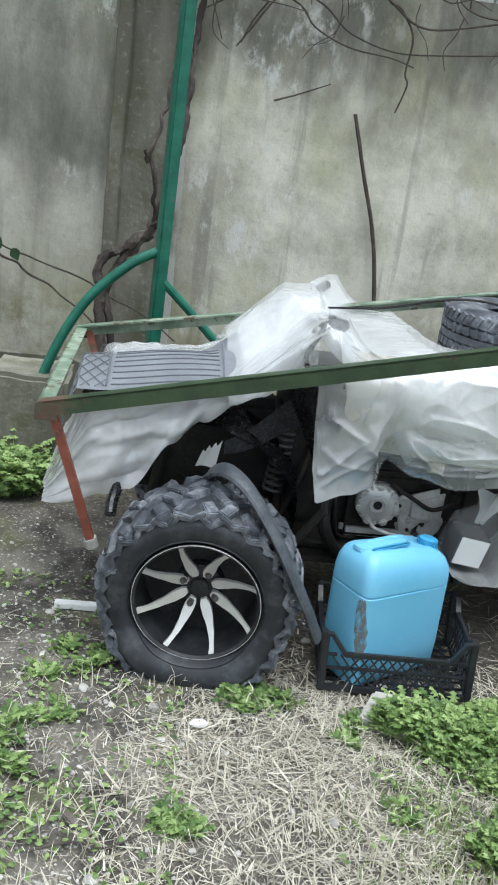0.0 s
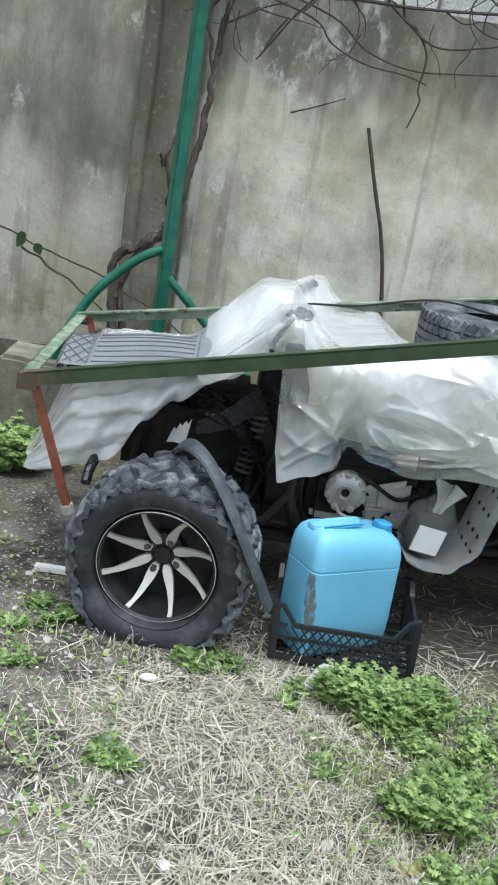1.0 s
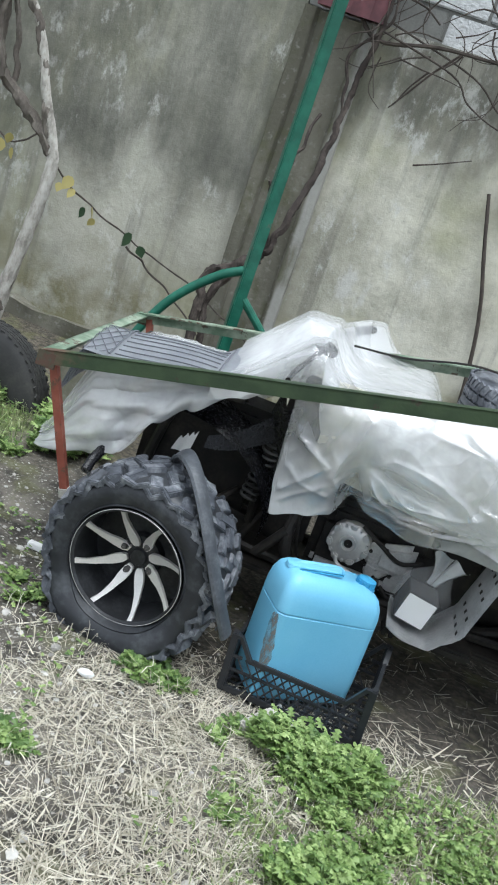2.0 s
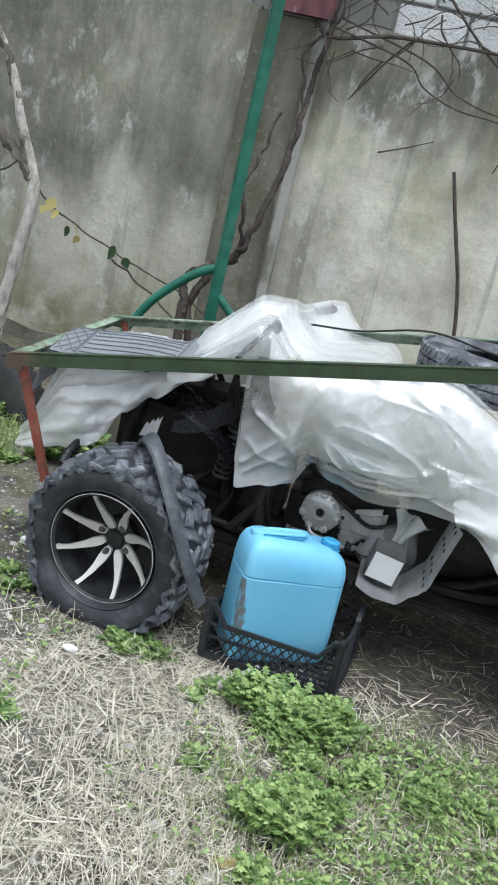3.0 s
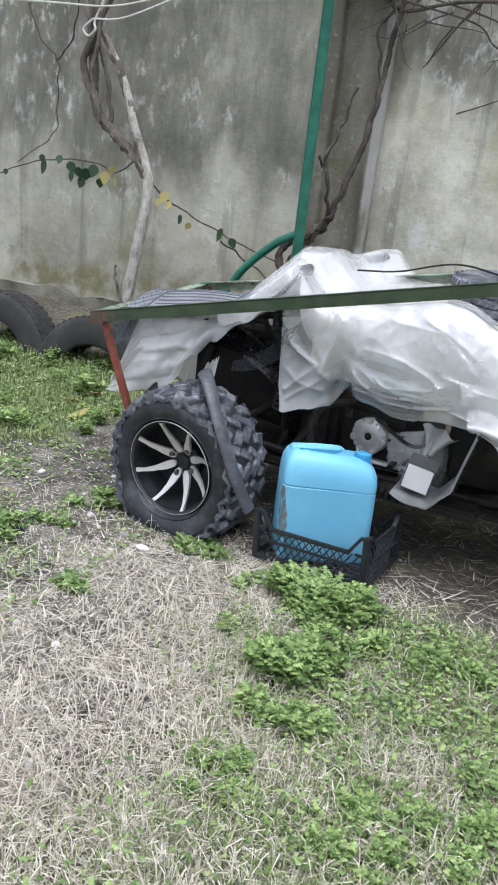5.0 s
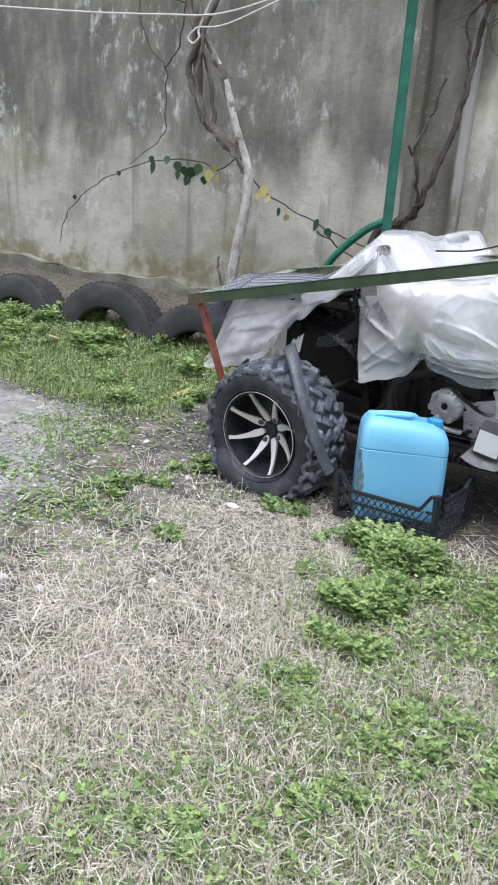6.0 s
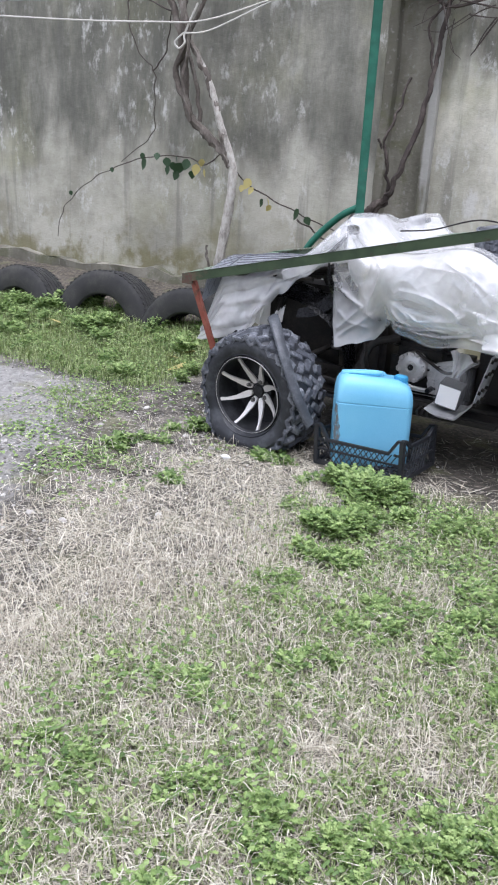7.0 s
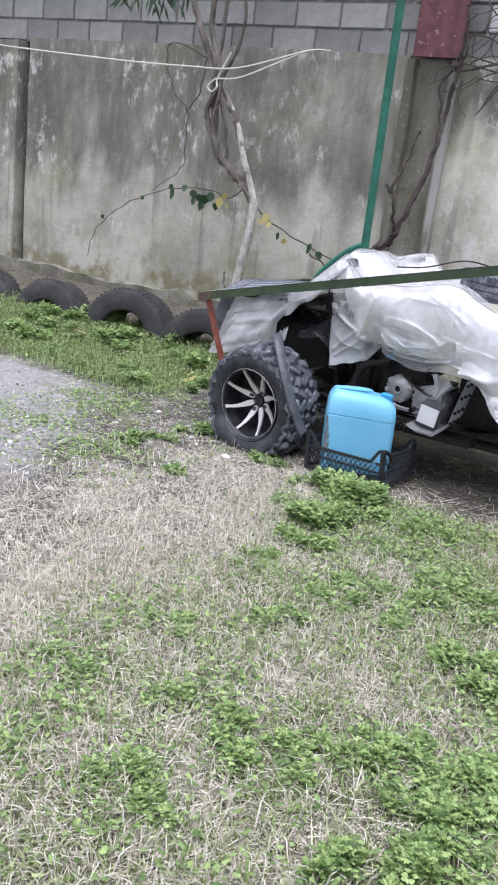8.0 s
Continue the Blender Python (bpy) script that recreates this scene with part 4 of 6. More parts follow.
part("rear_fender", bm, MAT_BODY, atv)

# pale side fairing showing through the sheet
bm = bmesh.new()
grid(bm, lambda u, v: Vector((0.77 + 0.75 * u, 2.635 - 0.07 * math.sin(math.pi * v) * math.sin(math.pi * (0.15 + 0.7 * u)), 0.98 - 0.3 * v - 0.06 * u * v)), 16, 10)
bmesh.ops.solidify(bm, geom=list(bm.faces), thickness=0.006)
part("side_fairing", bm, MAT_FAIRING, atv, "cream plastic side fairing below the sheet")

# torn white bracket and the black peg by the front wheel
bm = bmesh.new()
grid(bm, lambda u, v: Vector((0.33 + 0.06 * u + 0.014 * v, 2.58 + 0.012 * math.sin(4 * u), 0.582 + 0.088 * v * (0.5 + 0.5 * u) + 0.008 * math.sin(21 * u) * v)), 10, 4)
bmesh.ops.solidify(bm, geom=list(bm.faces), thickness=0.006)
part("broken_bracket", bm, MAT_WHITE, atv, "torn white plastic bracket")
part("bumper_peg", pipe([(0.12, 2.72, 0.52), (0.09, 2.6, 0.45), (0.085, 2.55, 0.41)], 0.018, sides=10), MAT_BODY, atv)

# rubber trim hanging over the tyre
bm = bmesh.new()
strip = smooth_path([(0.372, 2.56, 0.545), (0.384, 2.5, 0.6), (0.418, 2.42, 0.635), (0.475, 2.35, 0.612), (0.545, 2.29, 0.53), (0.615, 2.258, 0.415), (0.675, 2.25, 0.305), (0.728, 2.275, 0.195)], 8)
tube(bm, strip, 0.02, sides=10, flat=(0.013, 0.028), up=(-0.25, -0.9, -0.25))
for a, b in zip(strip[4::2], strip[5::2]):
    d = (b - a).normalized()
    box(bm, (-0.004, -0.007, -0.005), (0.004, 0.007, 0.005), Matrix.Translation(a + Vector((-0.8, 0, -0.5)) * 0.026 + Vector((0, -0.004, 0))), 0.002)
solo("rubber_strip", bm, MAT_STRIP, "loose grey rubber mudguard trim lying over the flat tyre", "rubber trim")


# ---- plastic sheet ----
def ridge(x, y, z=0.0):
    return 1 - 2.2 * abs(noise.noise(Vector((x, y, z))))


# the long folds of the near side, as (height, half width, way in x and z)
FOLDS = (
    (0.014, 0.012, ((0.71, 1.1), (0.689, 0.9), (0.717, 0.79), (0.844, 0.70))),
    (0.02, 0.016, ((0.72, 1.08), (0.916, 0.92), (0.888, 0.847), (0.851, 0.70), (0.892, 0.65))),
    (0.007, 0.010, ((0.696, 0.557), (0.832, 0.662), (0.907, 0.724))),
    (0.008, 0.009, ((0.717, 0.79), (0.827, 0.726), (0.741, 0.643), (0.70, 0.60))),
    (0.005, 0.009, ((0.70, 0.70), (0.76, 0.65), (0.87, 0.63))),
    (0.012, 0.012, ((0.953, 0.785), (1.011, 0.835), (1.172, 0.82), (1.26, 0.775), (1.33, 0.70))),
    (0.014, 0.011, ((0.939, 0.672), (1.069, 0.64), (1.184, 0.628), (1.327, 0.66), (1.441, 0.739))),
    (0.013, 0.010, ((0.955, 0.752), (1.0, 0.69), (1.078, 0.655), (1.276, 0.668))),
    (0.013, 0.011, ((0.985, 0.765), (1.05, 0.71), (1.13, 0.70), (1.262, 0.725), (1.362, 0.788))),
    (0.010, 0.009, ((0.96, 0.735), (1.03, 0.665), (1.12, 0.60))),
    (0.009, 0.008, ((1.03, 0.745), (1.12, 0.685), (1.25, 0.69), (1.4, 0.70))),
    (0.012, 0.014, ((0.74, 1.1), (0.95, 1.0), (1.188, 0.99), (1.376, 0.906), (1.5, 0.82))),
    (0.010, 0.010, ((1.05, 0.96), (1.271, 0.94), (1.376, 0.87), (1.44, 0.80))),
    (0.009, 0.009, ((1.28, 0.80), (1.42, 0.76), (1.6, 0.74))),
    (0.009, 0.009, ((1.3, 0.66), (1.45, 0.62), (1.62, 0.60))),
    (0.008, 0.009, ((0.73, 1.08), (0.80, 0.95), (0.82, 0.83), (0.79, 0.74))),
)


def fold_height(x, z):
    """Sharp-backed ridges along the long folds, fading at their ends."""
    wx, wz = x + 0.012 * fuzz(x, z, 2, 9), z + 0.012 * fuzz(x, z, 7, 9)
    h = 0.0
    for amp, w, way in FOLDS:
        best, n = 9.0, len(way) - 1
        for i in range(n):
            (ax, az), (bx, bz) = way[i], way[i + 1]
            dx, dz = bx - ax, bz - az
            t = min(1.0, max(0.0, ((wx - ax) * dx + (wz - az) * dz) / (dx * dx + dz * dz)))
            d = math.hypot(wx - ax - dx * t, wz - az - dz * t)
            if d < best:
                best, along = d, (i + t) / n
        if best < 5 * w:
            h += amp / (1 + (best / (0.8 * w)) ** 2) * ease(0, 0.15, along) * ease(1, 0.85, along)
    return h


def creases(x, y, z):
    """Broad slack folds, the long folds of the near side and sharp small crumples."""
    broad = 0.012 * ridge(x * 2.6 + z * 1.2, y * 2.5, z * 2.2)
    fine = 0.007 * ridge(x * 6 + z * 4, y * 6, z * 5 - x * 2) + 0.0035 * ridge(x * 13 - z * 8, y * 12 + 3, z * 11)
    mouth = 0.06 * math.exp(-max(0, abs(x - 1.09) / 0.12) ** 4 - ((z - 0.785 + 0.13 * (x - 0.954)) / 0.02) ** 2)
    return broad + fine + fold_height(x, z) - mouth


def top_z(x, y):
    """How high the sheet lies over bars, tank, seat and rack."""
    c, half = 0.63 + (0.4 if y < 2.97 else 0.9) * (y - 2.97) ** 2, 0.012 + 0.05 * math.exp(-((y - 2.97) / 0.2) ** 2)
    tent = 1.112 - 0.035 * math.exp(-((y - 3.25) / 0.1) ** 2) - 0.04 * math.exp(-((y - 2.72) / 0.1) ** 2) - (1.0 if x < c else 1.5) * max(0, abs(x - c) - half)
    seat = between(x, [(0.4, 0.83), (0.75, 0.97), (1.0, 1.0), (1.28, 1.05), (1.55, 0.955), (1.8, 0.8), (2.05, 0.72)]) - 0.25 * ease(2.62, 3.0, y) * ease(1.05, 1.25, x)
    d = (tent - seat) / 0.05
    return seat + 0.05 * (max(d, 0) + math.log1p(math.exp(-abs(d)))) - 0.01


HEM = [(0.66, 0.53), (0.70, 0.518), (0.8, 0.55), (0.88, 0.575), (0.93, 0.645), (1.02, 0.615), (1.16, 0.583), (1.31, 0.605), (1.48, 0.6), (1.7, 0.42), (2.05, 0.4)]


def sheet_main():
    bm = bmesh.new()

    def f(u, v):
        x = 0.40 + 1.65 * u
        if v < 0.5:
            t = v / 0.5
            y = 3.50 - (3.50 - 2.54) * t
            z = top_z(x, y) - 3.5 * max(0, 0.06 - t)
            d = creases(x, y * 0.55, z * 0.3)
            return Vector((x + 0.3 * d, y, z + 0.4 * d))
        t = (v - 0.5) / 0.5
        edge = top_z(x, 2.54)
        arch = between(x, [(0.40, 0.80), (0.5, 0.835), (0.6, 0.90), (0.655, 0.93), (0.685, 0.60), (0.70, 0.515)])
        hem = min(arch, edge - 0.02) if x < 0.70 else between(x, HEM)
        z = edge + (hem - edge) * t
        body = math.sin(math.pi * min(1, t * 1.15))
        y = 2.54 - 0.055 * body * ease(0.8, 1.2, x) - 0.012 * ease(0, 0.15, t) + 0.04 * t * t * ease(0.75, 1.0, x)
        lobe = 0.075 * math.exp(-((x - 0.925 + 0.1 * (1 - t)) / 0.03) ** 2) * ease(0.45, 0.9, t)
        d = creases(x, y, z) * ease(0, 0.2, t)
        return Vector((x + 0.4 * d * ease(0.3, 1, t), y - 1.25 * d + 0.012 + lobe, z + 0.15 * d))

    grid(bm, f, 300, 240)
    return bm


def folds(x, y, z):
    q = z - 0.35 * x
    return 0.012 * ridge(q * 11, x * 2.2 + y, 3.0) + 0.006 * ridge(q * 25, x * 4, y * 3 + 1.0) + 0.008 * ridge(x * 5 + z * 3, y * 4, z * 2) + 0.009 * ridge(x * 12 - z * 7, y * 8, z * 6) + 0.005 * ridge(x * 4 - z * 13, y * 6, 2.0 + z * 9)


sheet = thing("plastic_sheet", pose(0.9, 2.9, 0.6), "translucent white polythene sheet draped in folds over the quad bike", "plastic sheet")
part("main_drape", sheet_main(), MAT_FILM, sheet)


def sheet_inner(x0=0.95, back=0.0, shift=0.3, x1=1.85, low=0.0):
    """The folded-under second layer of the near side."""
    bm = bmesh.new()

    def f(u, v):
        x = x0 + 0.07 * (v - 0.5) + (x1 - x0) * u
        z0, z1 = top_z(x, 2.6) - 0.03, max(low + 0.05 * math.sin(9 * x), between(x, HEM) + 0.05 + 0.03 * math.sin(7 * x))
        z = z0 + (z1 - z0) * v
        d = creases(x + shift, 2.6, z - 0.2)
        return Vector((x, 2.60 + back - 0.04 * math.sin(math.pi * v) - 0.8 * d, z))

    grid(bm, f, 90, 60)
    return bm


part("inner_layer", sheet_inner(), MAT_TARP, sheet)
part("inner_layer", sheet_inner(0.99, 0.025, 0.55), MAT_TARP, sheet)
part("inner_layer", sheet_inner(0.74, -0.025, 0.8, 1.08, 0.78), MAT_TARP, sheet)
for deep, shift in ((0.016, 0.0), (0.06, 0.4)):
    bm = bmesh.new()
    grid(bm, lambda u, v: Vector((0.44 + 1.5 * u, 3.44 - 0.84 * v, top_z(0.44 + 1.5 * u, 3.44 - 0.84 * v) - deep - 0.12 * creases(0.6 + shift + 1.5 * u, 3 - v, 0.3))), 90, 60)
    part("top_layer", bm, MAT_TARP, sheet)


def sheet_front():
    """The part over the front rack, hanging down at the near side."""
    bm = bmesh.new()

    def f(u, v):
        x = -0.09 + 0.75 * u
        top = 0.785 + 0.1 * max(0, x) + 0.012 * fuzz(x, v, 0, 5) + 0.16 * ease(0.36, 0.68, x)
        hem = between(x, [(-0.09, 0.40), (0.04, 0.43), (0.13, 0.47), (0.24, 0.62), (0.33, 0.7), (0.46, 0.795), (0.56, 0.86), (0.66, 0.92)])
        if v < 0.5:
            t = v / 0.5
            y, z = 3.34 - 0.70 * t, top
            if t < 0.2:
                z -= (0.2 - t) * 1.2
        else:
            t = (v - 0.5) / 0.5
            y = 2.64 - 0.045 * math.sin(math.pi * 0.6 * t) + 0.018 * math.sin(24 * x + 6 * t) * t
            z = top + (hem - top) * t
        d = folds(x, y, z)
        side = ease(0.12, 0, u)
        z -= 0.32 * side * (1 if v < 0.5 else max(0, 1 - (v - 0.5) * 2))
        return Vector((x - 0.05 * side + 0.4 * d, y + d, z + 0.6 * d))

    grid(bm, f, 150, 130)
    return bm


part("front_drape", sheet_front(), MAT_FILM, sheet)
bm = sheet_front()
bmesh.ops.scale(bm, vec=(0.94, 1, 1.0), verts=bm.verts)
bmesh.ops.translate(bm, vec=(0.02, 0.022, 0.006), verts=bm.verts)
for p in bm.verts:
    p.co.z -= 0.016 * ease(2.6, 2.75, p.co.y)
    p.co.y += 0.01 * ridge(p.co.x * 6, p.co.z * 5, 2.0)
part("front_inner", bm, MAT_TARP, sheet)


def sheet_flap():
    """The loose second layer towards the rear wheel."""
    bm = bmesh.new()

    def f(u, v):
        x = 1.36 + 0.62 * u + 0.08 * v
        top, hem = 0.78, between(u, [(0, 0.62), (0.5, 0.42), (1, 0.38)])
        z = top + (hem - top) * v
        y = 2.50 - 0.05 * v + 0.03 * math.sin(20 * x + 9 * v) * (0.3 + v)
        d = folds(x, y, z)
        return Vector((x, y + d, z))

    grid(bm, f, 50, 36)
    return bm


part("rear_flap", sheet_flap(), MAT_FILM, sheet)


# ---- floor mat on the front rack ----
def mat_surface(x, y):
    z = 0.782 + 0.09 * (x + 0.05) + 0.06 * ease(2.5, 2.8, y) - 0.25 * max(0.0, y - 2.82) * ease(0.40, 0.3, x)
    z += 0.008 * math.sin(11 * x + 4 * y) + 0.09 * ease(0.36, 0.48, x) * ease(2.7, 2.98, y)
    drop = max(0.0, -0.035 - x)
    return Vector((x + drop * 0.5 - 0.015, y, z - drop * 2.0 + 0.004))


def build_mat():
    t = thing("car_floor_mat", pose(0.2, 2.8, 0.85), "grey vinyl car mat with ribs and a quilted end", "floor mat")
    bm = bmesh.new()
    grid(bm, lambda u, v: mat_surface(-0.125 + 0.595 * u, 2.575 + (0.335 - 0.03 * math.cos(5 * u)) * v), 50, 30)
    bmesh.ops.solidify(bm, geom=list(bm.faces), thickness=-0.012)
    part("mat_body", bm, MAT_MAT, t)
    up = Vector((0, 0, 0.006))
    for k in range(8):
        y = 2.605 + 0.033 * k
        bm = bmesh.new()
        tube(bm, [mat_surface(0.068 + 0.325 * i / 20, y) + up * 0.3 for i in range(21)], 0.0024, sides=5)
        part("rib", bm, MAT_MAT_LINE, t)
    bm = bmesh.new()
    for k in range(-4, 8):
        for s in (1, -1):
            pts = []
            for i in range(13):
                x = -0.12 + 0.17 * i / 12
                y = 2.58 + 0.06 * k + s * (x + 0.07) * 1.4
                if 2.585 < y < 2.87:
                    pts.append(mat_surface(x, y) + up * 0.7)
            if len(pts) > 2:
                tube(bm, pts, 0.0018, sides=4)
    part("quilting", bm, MAT_MAT_LINE, t)
    for y0, y1, x0, x1 in ((2.59, 2.86, 0.055, 0.055), (2.59, 2.86, 0.405, 0.405)):
        bm = bmesh.new()
        tube(bm, [mat_surface(x0 + (x1 - x0) * i / 12, y0 + (y1 - y0) * i / 12) + up for i in range(13)], 0.003, sides=5)
        part("border", bm, MAT_MAT_LINE, t)


build_mat()

# ---- tyre lying on the rear rack ----
spare = thing("spare_tyre", pose(1.52, 3.04, 0.9), "black road tyre lying flat on the rear rack", "tyre")
part("tyre_body", mesh_of("tyre_body", road_tyre(0.34, 0.21, 0.2), MAT_RUBBER), None, spare, here=True, m=pose(0, 0, 0, 90, 0, 30))
solo("black_cable", pipe([(0.76, 3.1, 1.03), (0.95, 3.05, 1.06), (1.2, 2.95, 1.135), (1.45, 2.85, 1.125), (1.85, 2.8, 1.13)], 0.004, sides=6), MAT_CHASSIS, "thin black cable lying over the sheet and tyre", "cable")
bm = bmesh.new()
tube(bm, [Vector((1.47, 2.72, 1.155)), Vector((1.95, 2.78, 1.16))], 0.02, sides=12)
solo("pale_pipe", bm, MAT_FOOT, "short pale grey pipe lying on the tyre", "pipe")

# ---- white box in a bag ----
carton = thing("boxed_part", pose(1.255, 2.6, 0.31, 6, 10, 4), "small white-sided black carton in a clear bag on the footwell", "carton")
bm = bmesh.new()
box(bm, (-0.055, 0.0, 0), (0.055, 0.1, 0.11), None, 0.003)
body = part("carton_body", bm, MAT_DARK_CARD, carton, here=True)
bm = bmesh.new()
box(bm, (-0.05, -0.004, 0.006), (0.05, -0.0005, 0.104))
part("label_panel", bm, MAT_WHITE, body, "plain white label", here=True)
bm = bmesh.new()


def bag(u, v):
    a = 2 * math.pi * u
    s = between(v, [(0, 0.9), (0.1, 1.1), (0.6, 1.12), (0.8, 0.75), (0.9, 0.45), (1, 0.6)])
    return Vector((0.075 * s * math.cos(a) * (1 + 0.1 * math.sin(5 * a + 7 * v)) + 0.05 * max(0, v - 0.6), 0.05 + 0.07 * s * math.sin(a) * (1 + 0.1 * math.cos(4 * a + 5 * v)), 0.002 + 0.22 * v))


grid(bm, bag, 32, 20)
part("clear_bag", bm, MAT_BAG, carton, "crumpled clear plastic bag", here=True)
bm = bmesh.new()
grid(bm, lambda u, v: Vector((0.0 + 0.02 * v + (0.02 + 0.055 * v * v) * (u - 0.5) * 2, 0.03 + 0.012 * math.sin(14 * u) * (0.3 + v), 0.15 + 0.11 * v + 0.012 * math.sin(5 * u) * v)), 24, 10)
part("bag_neck", bm, MAT_FILM, carton, "gathered milky bag neck", here=True)


# ---- crate and canister ----
CR = pose(0.756, 2.287, 0.008, 0, -3.0, -6.5)
crate = thing("plastic_crate", CR, "black plastic fruit crate with diamond lattice sides", "crate")
CW, CD, CH, TH = 0.462, 0.335, 0.2, 0.012


def rail(lo, hi):
    bm = bmesh.new()
    box(bm, lo, hi, None, 0.002)
    return bm


def sub(name, bm, side):
    part(name, bm, MAT_CRATE, side, here=True)


def crate_side(name, w, low, m):
    """A side panel in the x-z plane: rails and diamond lattice, its top edge dipping between the corners."""
    side = part(name, rail((0, 0, 0), (w, TH, 0.022)), MAT_CRATE, crate, here=True, m=m)
    sub("rail", rail((0.0, 0.001, 0.075), (w, TH - 0.001, 0.084)), side)
    sub("top_rail", rail((0.07, 0, low - 0.016), (w - 0.07, TH, low)), side)
    for s in (0, 1):
        a, b = (0.015, CH - 0.008), (0.075, low - 0.008)
        pts = [Vector((w - p[0] if s else p[0], TH / 2, p[1])) for p in (a, (0.03, CH - 0.008), b)]
        bm = bmesh.new()
        tube(bm, pts, 0.006, sides=4, flat=(0.006, 0.008), up=(0, 1, 0))
        sub("top_rail", bm, side)
        sub("rail", rail(((w - 0.05) if s else 0.0, 0.001, 0.12), ((w if s else 0.05), TH - 0.001, 0.13)), side)
    n = int(w / 0.028)
    for k in range(-4, n + 1):
        for d in (1, -1):
            x0, z0, x1, z1 = k * 0.028 + 0.02, 0.02, k * 0.028 + 0.02 + d * 0.075, low - 0.01
            if d < 0:
                x0, x1 = x0 + 0.06, x1 + 0.06
            if min(x0, x1) > 0.03 and max(x0, x1) < w - 0.03:
                bm = bmesh.new()
                tube(bm, [Vector((x0, TH / 2, z0)), Vector((x1, TH / 2, z1))], 0.0028, sides=4)
                sub("lattice_strip", bm, side)


crate_side("front_panel", CW, 0.135, Matrix.Identity(4))
crate_side("back_panel", CW, 0.135, pose(0, CD - TH, 0))
crate_side("side_panel", CD, 0.165, pose(TH, 0, 0, 0, 0, 90))
crate_side("side_panel", CD, 0.165, pose(CW, 0, 0, 0, 0, 90))
for x in (0, CW):
    for y in (0, CD):
        bm = bmesh.new()
        sx, sy = (1 if x == 0 else -1), (1 if y == 0 else -1)
        box(bm, (min(x - 0.002 * sx, x + sx * 0.022), min(y - 0.002 * sy, y + sy * 0.022), 0), (max(x - 0.002 * sx, x + sx * 0.022), max(y - 0.002 * sy, y + sy * 0.022), CH), None, 0.004)
        part("corner_post", bm, MAT_CRATE, crate, here=True)
for k in range(13):
    part("base_slat", rail((0.01 + k * 0.037, 0.01, 0.002), (0.022 + k * 0.037, CD - 0.01, 0.009)), MAT_CRATE, crate, here=True)
for k in range(9):
    part("base_slat", rail((0.01, 0.012 + k * 0.037, 0.005), (CW - 0.01, 0.022 + k * 0.037, 0.012)), MAT_CRATE, crate, here=True)


def rounded_shell(bm, W, D, levels, r=0.035, seg=6):
    """A rounded-rectangle body lofted through (height, grow) levels."""
    rings = []
    for z, g in levels:
        ring = []
        for cx, cy, a0 in ((1, 1, 0), (-1, 1, 90), (-1, -1, 180), (1, -1, 270)):
            for k in range(seg + 1):
                a = radians(a0 + 90 * k / seg)
                rr = max(0.004, r + g * 0.3)
                ring.append(bm.verts.new((cx * (W / 2 + g - rr) + rr * math.cos(a), cy * (D / 2 + g - rr) + rr * math.sin(a), z)))
        rings.append(ring)
    n = len(rings[0])
    for a, b in zip(rings, rings[1:]):
        for k in range(n):
            bm.faces.new((a[k], a[(k + 1) % n], b[(k + 1) % n], b[k]))
    bm.faces.new(rings[0])
    bm.faces.new(rings[-1])


can = thing("jerrycan", pose(0.965, 2.435, 0.024, 0, -0.5, 29), "sky blue plastic canister with a brown stain standing in the crate", "canister")
JW, JD = 0.352, 0.184
bm = bmesh.new()
rounded_shell(bm, JW, JD, [(0, -0.022), (0.006, -0.008), (0.02, 0), (0.10, 0.001), (0.20, 0.002), (0.304, 0.001), (0.3065, -0.002), (0.3105, -0.002), (0.313, 0.001), (0.35, 0.0), (0.385, -0.005), (0.41, -0.015), (0.423, -0.028), (0.43, -0.042), (0.432, -0.056)], 0.036)
for p in bm.verts:
    p.co.z -= 0.03 * ease(0.045, 0.15, p.co.x) * ease(0.25, 0.38, p.co.z)
    p.co.y += 0.004 * fuzz(*p.co, 6) * ease(0.02, 0.08, p.co.z)
body = part("can_body", bm, MAT_BLUE, can, here=True)
bm = bmesh.new()
rounded_shell(bm, 0.19, 0.055, [(0.422, 0), (0.433, -0.003), (0.4355, -0.008)], 0.02)
part("top_boss", bm, MAT_BLUE, body, here=True, m=pose(-0.06, 0.012, 0))
part("handle", pipe([(-0.13, 0.022, 0.414), (-0.11, 0.022, 0.427), (-0.04, 0.022, 0.43), (0.03, 0.022, 0.427), (0.05, 0.022, 0.414)], 0.011, sides=10), MAT_BLUE, body, here=True)
bm = bmesh.new()
rounded_shell(bm, 0.15, 0.014, [(0.43, 0), (0.4335, 0)], 0.01)
# darker blue pad stands in for the shaded hollow in front of the handle
part("recess_shade", bm, MAT_BLUE_CAP, body, here=True, m=pose(-0.05, -0.026, 0.0))
bm = bmesh.new()
lathe(bm, [(0.001, 0.027), (0.024, 0.027), (0.0285, 0.024), (0.03, 0.0), (0.036, -0.001), (0.036, -0.016)], 28, pose(0.118, -0.012, 0.403, 90, 6, 0))
for k in range(20):
    box(bm, (-0.002, -0.003, 0.002), (0.002, 0.001, 0.022), pose(0.118, -0.012, 0.403, 0, 0, 18 * k) @ pose(0, -0.0295, 0))
part("screw_cap", bm, MAT_BLUE_CAP, can, "ribbed blue screw cap", here=True)
bm = bmesh.new()


